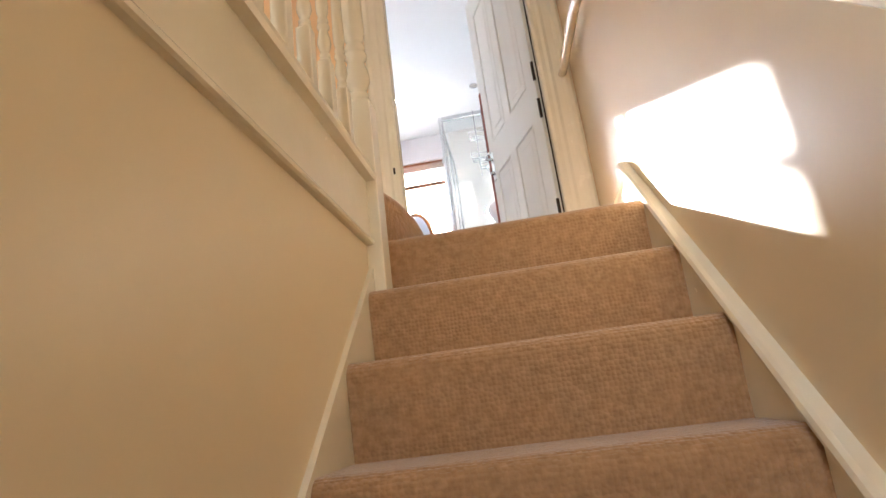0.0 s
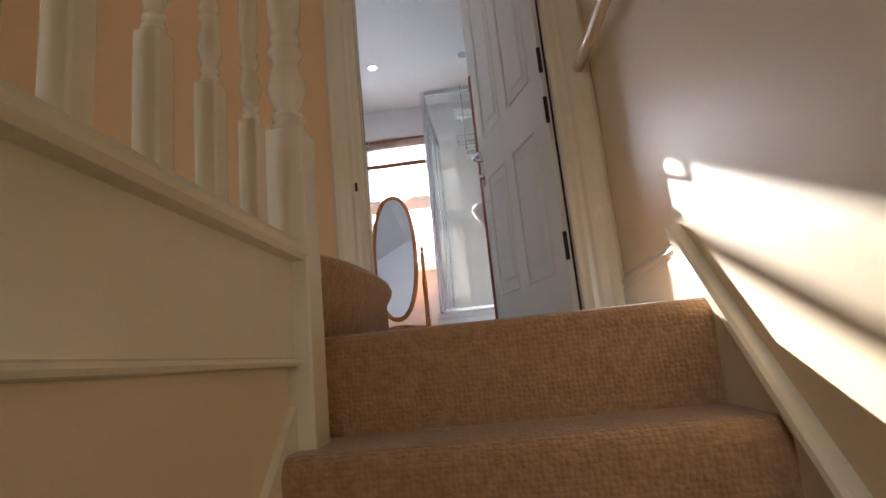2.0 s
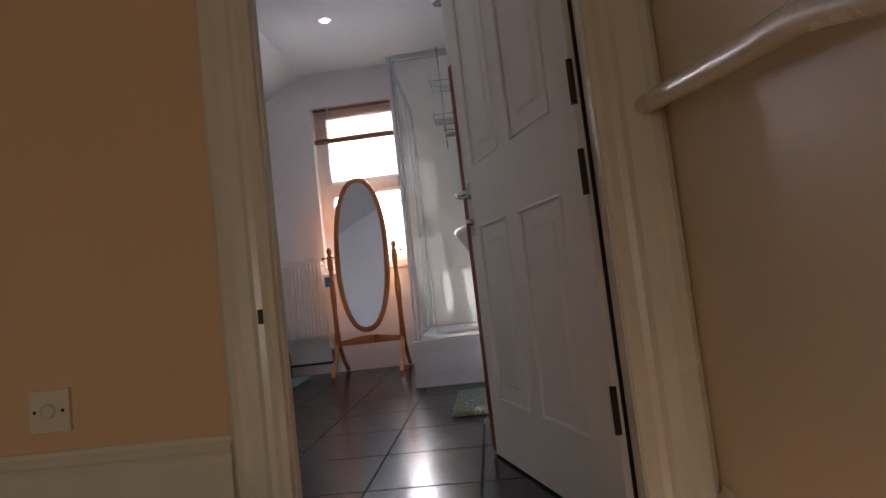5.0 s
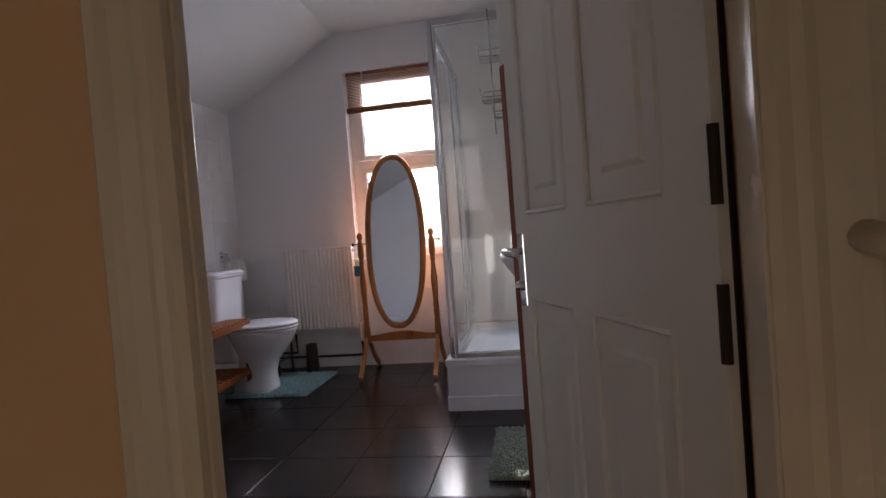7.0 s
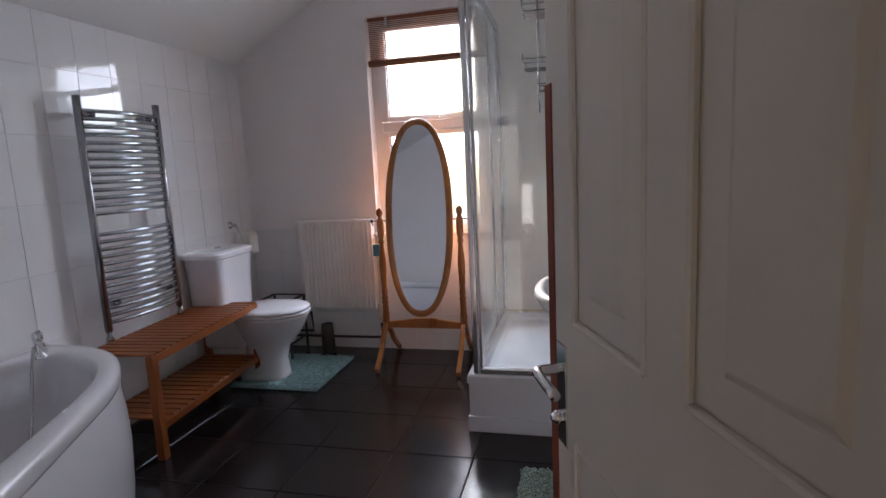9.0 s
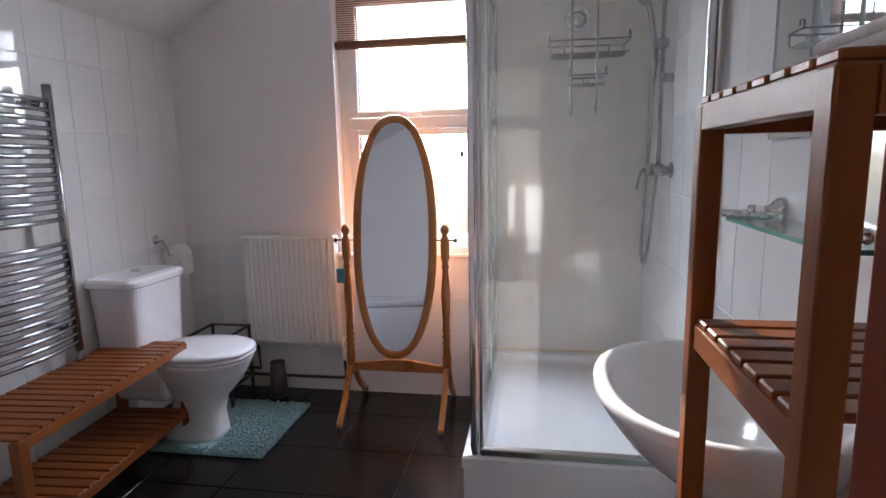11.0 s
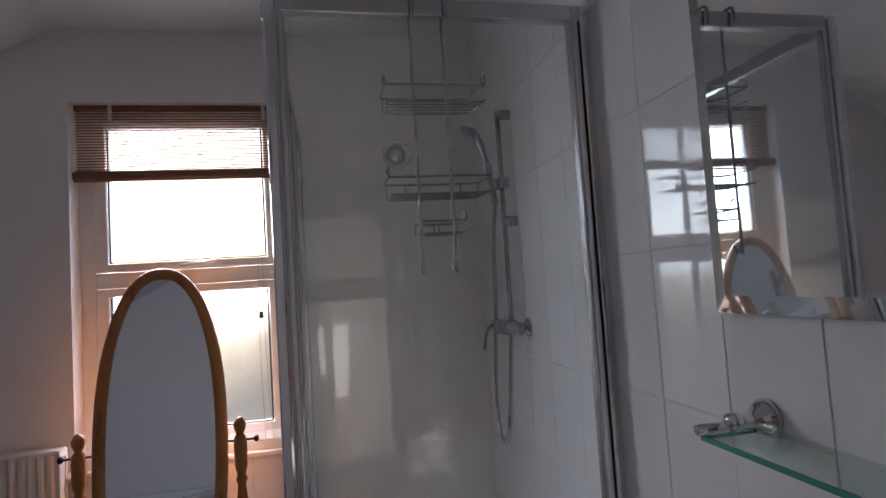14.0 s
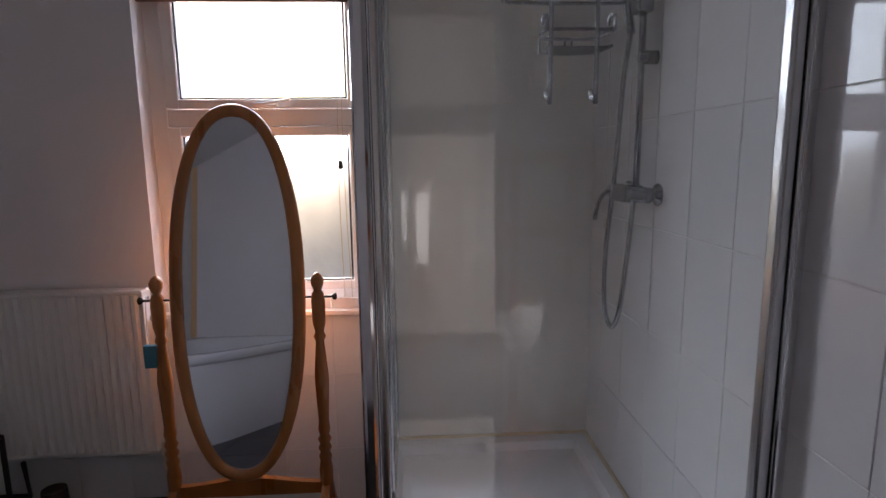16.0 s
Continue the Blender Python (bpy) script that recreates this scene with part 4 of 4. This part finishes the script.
# ---- shower ----
SX, SY, TRAY = -0.275, 4.69, 0.275
enc = thing("shower_enclosure", (0.1, 5.3, 0.0), "glass shower enclosure in chrome frame on a raised white tray", "shower")
part("plinth", box(-0.312, WALL_R - 0.002, 4.668, WALL_BACK - 0.001, 0.0, 0.075, 0.003), ACRYLIC, enc)
part("plinth_panel", box(-0.305, WALL_R - 0.002, 4.675, WALL_BACK - 0.001, 0.075, 0.235, 0.004), ACRYLIC, enc)
bm = bmesh.new()
def rect(k, z):
    return [(-0.31 + k, 4.668 + k, z), (WALL_R - 0.002 - k, 4.668 + k, z), (WALL_R - 0.002 - k, WALL_BACK - 0.002 - k, z), (-0.31 + k, WALL_BACK - 0.002 - k, z)]
loft([rect(0, 0.235), rect(0, 0.268), rect(0.006, TRAY), rect(0.055, TRAY), rect(0.07, 0.248), rect(0.10, 0.240)], bm)
part("tray", bm, ACRYLIC, enc, "white shower tray")
part("sealant", box(-0.30, WALL_R - 0.004, WALL_BACK - 0.012, WALL_BACK - 0.002, TRAY, TRAY + 0.012, 0.003), SILICONE, enc, "yellowed sealant line")
part("sealant", box(WALL_R - 0.014, WALL_R - 0.003, 4.72, WALL_BACK - 0.012, TRAY, TRAY + 0.012, 0.003), SILICONE, enc, "yellowed sealant line")
TOPZ = 2.035
def post(x0, x1, y0, y1, z0=TRAY, z1=TOPZ):
    bm = box(x0, x1, y0, y1, z0, z1, min(x1 - x0, y1 - y0) * 0.3, seg=3)
    return bm
part("corner_post", post(-0.280, -0.252, 4.674, 4.710), CHROME, enc, "rounded chrome corner post")
part("corner_post_inner", post(-0.250, -0.236, 4.680, 4.704), STEEL, enc)
part("wall_post", post(0.418, 0.442, 4.676, 4.708), STEEL, enc)
part("wall_post", post(0.444, 0.469, 4.672, 4.712), CHROME, enc)
part("back_post", post(-0.284, -0.256, 5.745, 5.779), STEEL, enc)
part("door_stile", post(-0.279, -0.261, 5.38, 5.402, TRAY + 0.03, TOPZ - 0.05), STEEL, enc)
for z0, z1 in ((TRAY, TRAY + 0.028), (TOPZ - 0.04, TOPZ)):
    part("front_rail", box(-0.246, 0.446, 4.677, 4.707, z0, z1, 0.004), STEEL, enc)
    part("side_rail", box(-0.286, -0.256, 4.712, 5.745, z0, z1, 0.004), STEEL, enc)
g = part("front_glass", box(-0.228, 0.42, 4.690, 4.695, TRAY + 0.02, TOPZ - 0.03), SHOWER_GLASS, enc, "clear glass panel with a faint film")
g.visible_shadow = False
g = part("side_glass", box(-0.2725, -0.2675, 4.70, 5.75, TRAY + 0.02, TOPZ - 0.03), SHOWER_GLASS, enc, "clear glass panel with a faint film")
g.visible_shadow = False

caddy = thing("shower_caddy", (0.09, 4.72, 1.39), "three-tier chrome wire caddy hooked over the shower screen", "shower caddy")
for xx in (0.052, 0.128):
    part("hanger", tube(curve([(xx, 4.668, 1.95), (xx, 4.668, 1.985), (xx, 4.678, 2.002), (xx, 4.705, 2.002), (xx, 4.716, 1.985), (xx, 4.717, 1.8), (xx, 4.717, 1.41), (xx, 4.72, 1.39), (xx, 4.735, 1.385), (xx, 4.745, 1.40)], 4), 0.0042, 8), DARK_CHROME, caddy, smooth=True)


def basket(z, x0, x1, depth, h):
    b = part("basket", tube(curve([(x0, 4.722, z + h), (x0, 4.722 + depth * 0.6, z + h), (x0 + 0.02, 4.722 + depth, z + h), (x1 - 0.02, 4.722 + depth, z + h), (x1, 4.722 + depth * 0.6, z + h), (x1, 4.722, z + h)], 4), 0.0032, 6), DARK_CHROME, caddy, "wire basket", smooth=True)
    part("rim_wire", tube([(x0, 4.722, z + h), (x1, 4.722, z + h)], 0.003, 6), DARK_CHROME, b)
    part("rim_wire", tube(curve([(x0 + 0.004, 4.722, z), (x0 + 0.01, 4.722 + depth * 0.7, z), (x0 + 0.03, 4.722 + depth - 0.005, z), (x1 - 0.03, 4.722 + depth - 0.005, z), (x1 - 0.01, 4.722 + depth * 0.7, z), (x1 - 0.004, 4.722, z)], 4), 0.003, 6), DARK_CHROME, b, smooth=True)
    for k in range(5):
        d = 0.01 + (depth - 0.02) * k / 4
        part("floor_wire", tube([(x0 + 0.008, 4.722 + d, z), (x1 - 0.008, 4.722 + d, z)], 0.002, 6), DARK_CHROME, b)
    for xx in (x0 + 0.004, x0 + 0.05, x1 - 0.05, x1 - 0.004):
        part("upright_wire", tube([(xx, 4.722 + depth * 0.95, z), (xx, 4.722 + depth * 0.97, z + h)], 0.002, 6), DARK_CHROME, b)
    for xx in (x0, x1):
        part("end_hook", tube(curve([(xx, 4.722, z + h), (xx, 4.722, z + h + 0.02), (xx, 4.745, z + h + 0.026), (xx, 4.752, z + h + 0.012)], 3), 0.003, 6), DARK_CHROME, b, smooth=True)


basket(1.775, -0.012, 0.225, 0.105, 0.038)
basket(1.560, -0.014, 0.225, 0.105, 0.038)
basket(1.468, 0.046, 0.158, 0.075, 0.026)

ring = thing("wall_hook_ring", (0.19, 5.88, 1.94), "chrome ring on the shower wall", "ring")
part("ring", tube([(0.19 + 0.05 * math.cos(a * 0.349), 5.868, 1.94 + 0.05 * math.sin(a * 0.349)) for a in range(18)], 0.012, 8, closed=True), CHROME, ring, smooth=True)
part("mount", spin([(0.04, 0), (0.038, 0.01), (0.02, 0.02)], (0.19, 5.8885, 1.94), (0, -1, 0), 20), STEEL, ring, smooth=True)

shower = thing("shower_mixer", (0.43, 5.25, 1.18), "chrome shower valve with riser rail and hose", "shower mixer")
part("valve_body", tube([(0.425, 5.12, 1.19), (0.425, 5.38, 1.19)], 0.021, 14), DARK_CHROME, shower, smooth=True)
part("valve_block", box(0.395, 0.448, 5.20, 5.30, 1.165, 1.215, 0.008, seg=3), DARK_CHROME, shower)
part("valve_lever", tube(curve([(0.40, 5.36, 1.19), (0.385, 5.38, 1.16), (0.38, 5.40, 1.10)], 4), 0.007, 8), DARK_CHROME, shower, smooth=True)
for yy in (5.15, 5.35):
    part("wall_flange", spin([(0.03, 0), (0.03, 0.006), (0.016, 0.014), (0.016, 0.04)], (WALL_R - 0.003, yy, 1.19), (-1, 0, 0), 16), DARK_CHROME, shower, smooth=True)
part("riser_rail", tube([(0.425, 5.20, 1.20), (0.425, 5.20, 1.93)], 0.009, 10), DARK_CHROME, shower, smooth=True)
for zz in (1.55, 1.92):
    part("rail_mount", spin([(0.018, 0), (0.018, 0.03), (0.012, 0.05)], (WALL_R - 0.003, 5.20, zz), (-1, 0, 0), 12), DARK_CHROME, shower, smooth=True)
part("slider", box(0.40, 0.445, 5.175, 5.225, 1.66, 1.70, 0.008, seg=3), DARK_CHROME, shower)
part("hand_shower", tube(curve([(0.41, 5.24, 1.62), (0.40, 5.26, 1.72), (0.385, 5.29, 1.84), (0.36, 5.31, 1.90)], 5), 0.012, 10), DARK_CHROME, shower, smooth=True)
part("shower_head", spin([(0.012, 0), (0.038, 0.015), (0.042, 0.03), (0.036, 0.036)], (0.37, 5.31, 1.90), (-0.7, 0.3, -0.65), 20), DARK_CHROME, shower, smooth=True)
part("hose", tube(curve([(0.42, 5.20, 1.18), (0.41, 5.20, 1.05), (0.40, 5.22, 0.86), (0.395, 5.27, 0.79), (0.395, 5.33, 0.84), (0.40, 5.35, 1.0), (0.405, 5.31, 1.25), (0.405, 5.27, 1.5), (0.41, 5.24, 1.63)], 8), 0.0075, 8), DARK_CHROME, shower, "ribbed metal hose", smooth=True)

# ---- basin ----
bas = thing("pedestal_basin", (0.24, 3.9, 0.0), "white oval ceramic basin on a pedestal", "basin")
BX, BY = 0.235, 3.90
rings = []
for z, rx, ry, cx in ((0.60, 0.09, 0.10, 0.30), (0.66, 0.15, 0.17, 0.28), (0.72, 0.195, 0.23, 0.26), (0.78, 0.222, 0.268, 0.243), (0.81, 0.231, 0.281, BX), (0.824, 0.228, 0.279, BX), (0.830, 0.215, 0.266, BX), (0.826, 0.202, 0.252, BX)):
    rings.append(oval(cx, BY, rx, ry, z, 44, 2.25))
for z, rx, ry, cx in ((0.80, 0.165, 0.228, 0.205), (0.75, 0.145, 0.195, 0.205), (0.70, 0.10, 0.14, 0.205), (0.678, 0.04, 0.05, 0.205), (0.676, 0.02, 0.02, 0.205)):
    rings.append(oval(cx, BY, rx, ry, z, 44, 2.25))
part("bowl", loft(rings), CERAMIC, bas, smooth=True)
part("pedestal", loft([oval(0.34, BY, rx, ry, z, 32, 2.6) for z, rx, ry in ((-0.01, 0.11, 0.12), (0.02, 0.105, 0.115), (0.12, 0.08, 0.09), (0.4, 0.075, 0.085), (0.58, 0.09, 0.10), (0.64, 0.11, 0.13))]), CERAMIC, bas, smooth=True)
part("waste", lathe([(0.028, 0.677), (0.028, 0.682), (0.018, 0.683), (0.016, 0.679)], 0.205, BY, 20), CHROME, bas, "chrome waste", smooth=True)
part("overflow", spin([(0.011, 0), (0.011, 0.003), (0.006, 0.004)], (0.36, BY, 0.785), (-1, 0, 0.3), 14), BLACK, bas)
for yy in (3.82, 4.01):
    t = thing("basin_tap", (0.385, yy, 0.83), "chrome pillar tap with a cross handle", "tap", "taps on the basin")
    part("body", lathe([(0.022, 0.826), (0.022, 0.832), (0.013, 0.84), (0.012, 0.865), (0.016, 0.872), (0.016, 0.882), (0.009, 0.888), (0.008, 0.90), (0.012, 0.906), (0.012, 0.92), (0.006, 0.926)], 0.36, yy, 16), CHROME, t, smooth=True)
    part("spout", tube(curve([(0.36, yy, 0.862), (0.32, yy, 0.868), (0.285, yy, 0.866), (0.272, yy, 0.852)], 5), 0.009, 10), CHROME, t, smooth=True)
    for dx, dy in ((0.026, 0.008), (-0.026, -0.008), (-0.008, 0.026), (0.008, -0.026)):
        part("cross_arm", tube([(0.36, yy, 0.912), (0.36 + dx, yy + dy, 0.912)], 0.0055, 8), CHROME, t, smooth=True)
        part("arm_tip", spin([(0.003, 0), (0.008, 0.003), (0.008, 0.009), (0.003, 0.012)], (0.36 + dx * 0.9, yy + dy * 0.9, 0.912), (dx, dy, 0), 10), CHROME, t, smooth=True)

gshelf = thing("glass_shelf", (0.42, 4.0, 1.08), "clear glass shelf on chrome wall brackets", "shelf")
g = part("glass", box(0.355, 0.462, 3.745, 4.21, 1.076, 1.083), GLASS_GREEN, gshelf)
g.visible_shadow = False
bm = box(0.3535, 0.3555, 3.745, 4.21, 1.0755, 1.0835)
box(0.3555, 0.462, 3.7435, 3.745, 1.0755, 1.0835, bm=bm)
box(0.3555, 0.462, 4.21, 4.2115, 1.0755, 1.0835, bm=bm)
part("glass_edge", bm, GLASS_EDGE, gshelf, "green glass edge")
for yy in (3.775, 4.205):
    part("rose", spin([(0.029, 0), (0.029, 0.008), (0.022, 0.018), (0.012, 0.026), (0.011, 0.05), (0.015, 0.055), (0.013, 0.068), (0.004, 0.072)], (WALL_R - 0.003, yy, 1.097), (-1, 0, 0), 20), CHROME, gshelf, smooth=True)
    part("arm", tube([(0.42, yy, 1.092), (0.345, yy, 1.092)], 0.008, 10), CHROME, gshelf, smooth=True)

mir = thing("wall_mirror", (WALL_R, 3.99, 1.53), "rectangular frameless mirror with bright cut edges", "mirror")
rings = []
for k, x in ((0.0, 0.462), (0.0, 0.456), (0.028, 0.4515)):
    rings.append([(x, 3.715 + k, 1.252 + k), (x, 4.272 - k, 1.252 + k), (x, 4.272 - k, 1.815 - k), (x, 3.715 + k, 1.815 - k)])
part("mirror_glass", loft(rings), SILVER, mir)
part("backing", box(0.462, WALL_R - 0.0035, 3.718, 4.269, 1.255, 1.812), BLACK, mir)

# ---- ceiling spotlights ----
for (x, y), material, lab in (((-0.695, 4.93), SPOT_ON, "lit recessed ceiling spotlight with a white rim"), ((0.083, 4.94), STEEL, "recessed ceiling spotlight, not lit")):
    sp = thing("ceiling_spotlight", (x, y, CEIL), lab, "spotlight", "spotlights in the bathroom ceiling")
    part("rim", lathe([(0.030, CEIL - 0.001), (0.030, CEIL - 0.006), (0.044, CEIL - 0.004), (0.045, CEIL + 0.001)], x, y, 24), CHROME, sp, smooth=True)
    part("lens", lathe([(0.028, CEIL - 0.004), (0.029, CEIL + 0.001)], x, y, 20), material, sp)

# ---- outside ----
shell("ground", box(-120, 120, 6.6, 260, -6.2, -6.0), EARTH, "distant gardens below the window", "ground")
rnd = random.Random(9)
for k, (x, y) in enumerate(((-14, 40), (-6, 46), (4, 43), (-22, 52), (11, 50))):
    tree = thing("tree", (x, y, -6.0), "distant bare-edged green tree", "tree", "trees beyond the window")
    part("trunk", lathe([(0.35, -6.0), (0.22, -3.5), (0.1, -1.0)], x, y, 8), BLACK, tree)
    bm = bmesh.new()
    for _ in range(260):
        a, b, r = rnd.uniform(0, 6.28), rnd.uniform(-1, 1), rnd.uniform(0.4, 1) ** 0.5
        c = Vector((x + 2.6 * r * math.cos(a) * (1 - b * b * 0.6), y + 2.6 * r * math.sin(a), -1.6 + 2.4 * b))
        q = Euler((rnd.uniform(0, 3), rnd.uniform(0, 3), rnd.uniform(0, 3))).to_matrix()
        s = rnd.uniform(0.25, 0.5)
        bm.faces.new([bm.verts.new(c + q @ Vector(v) * s) for v in ((-1, -0.6, 0), (1, -0.6, 0), (0.7, 0.8, 0.2), (-0.6, 0.9, -0.2))])
    part("crown", bm, LEAF, tree)
house = thing("house", (-2, 58, -6.0), "distant brick house with a slate roof", "house")
part("wall", box(-9, 5, 56, 64, -6.0, -1.6), BRICK, house)
part("roof", prism([(55.6, -1.6), (60, 1.0), (64.4, -1.6)], "x", -9.4, 5.4), ROOF, house)

# ---- tiles ----
def tile_sheet(parent, names, mesh, places):
    for m in places:
        ob = new(names, mesh)
        ob.parent = parent
        ob.matrix_basis = m


def tile_mesh(w, h, d, e, material):
    bm = slab(w, h, d, e)
    bmesh.ops.recalc_face_normals(bm, faces=bm.faces)
    me = bpy.data.meshes.new("tile")
    bm.to_mesh(me)
    bm.free()
    me.materials.append(material)
    return me


rnd = random.Random(3)
TX, TY = 0.352, 0.352
tile = tile_mesh(TX - 0.005, TY - 0.005, 0.006, 0.0015, TILE_FLOOR)
tile_sheet(floor_bath, "tile", tile, [Matrix.Translation((-0.25 + TX * (i + 0.5), 4.44 + TY * (j + 0.5), -0.006 + rnd.uniform(-0.0004, 0.0002))) for i in range(-5, 2) for j in range(-5, 5) if 4.44 + TY * (j + 1) > 2.62])
W, H = 0.192, 0.294
tile = tile_mesh(W - 0.002, H - 0.002, 0.0025, 0.0012, TILE_WHITE)
face_r = Matrix(((0, 0, -1, 0), (1, 0, 0, 0), (0, 1, 0, 0), (0, 0, 0, 1)))
face_l = Matrix(((0, 0, 1, 0), (1, 0, 0, 0), (0, 1, 0, 0), (0, 0, 0, 1)))
face_b = Matrix(((1, 0, 0, 0), (0, 0, -1, 0), (0, 1, 0, 0), (0, 0, 0, 1)))
def jig():
    return Euler((rnd.uniform(-0.004, 0.004), rnd.uniform(-0.004, 0.004), 0)).to_matrix().to_4x4()
tile_sheet(wall_right, "tile", tile, [Matrix.Translation((WALL_R, 3.73 + W * (i + 0.5), 1.138 + H * (j + 0.5))) @ face_r @ jig() for i in range(-5, 12) for j in range(-4, 5) if 3.73 + W * (i + 1) < 5.85])
tile_sheet(wall_left, "tile", tile, [Matrix.Translation((WALL_L, 3.73 + W * (i + 0.5), 1.138 + H * (j + 0.5))) @ face_l @ jig() for i in range(-5, 12) for j in range(-4, 3) if 3.73 + W * (i + 1) < 5.85])
tile_sheet(wall_back, "tile", tile, [Matrix.Translation((0.468 - W * (i + 0.5), WALL_BACK, 0.25 + H * (j + 0.5))) @ face_b @ jig() for i in range(0, 13) for j in range(-1, 6) if j < 2 and i > 3])
# pale strip of wall above and beside the tiles
shell("wall_right_plaster", box(WALL_R - 0.004, WALL_R + 0.001, 2.625, 2.745, 0, CEIL), BATH_PAINT, "white painted strip beside the doorway", "wall")
shell("wall_shower_panel", box(-0.302, WALL_R - 0.0045, WALL_BACK - 0.0045, WALL_BACK + 0.001, 0.27, CEIL), SHOWER_PANEL, "glossy warm white panel lining the shower", "wall")
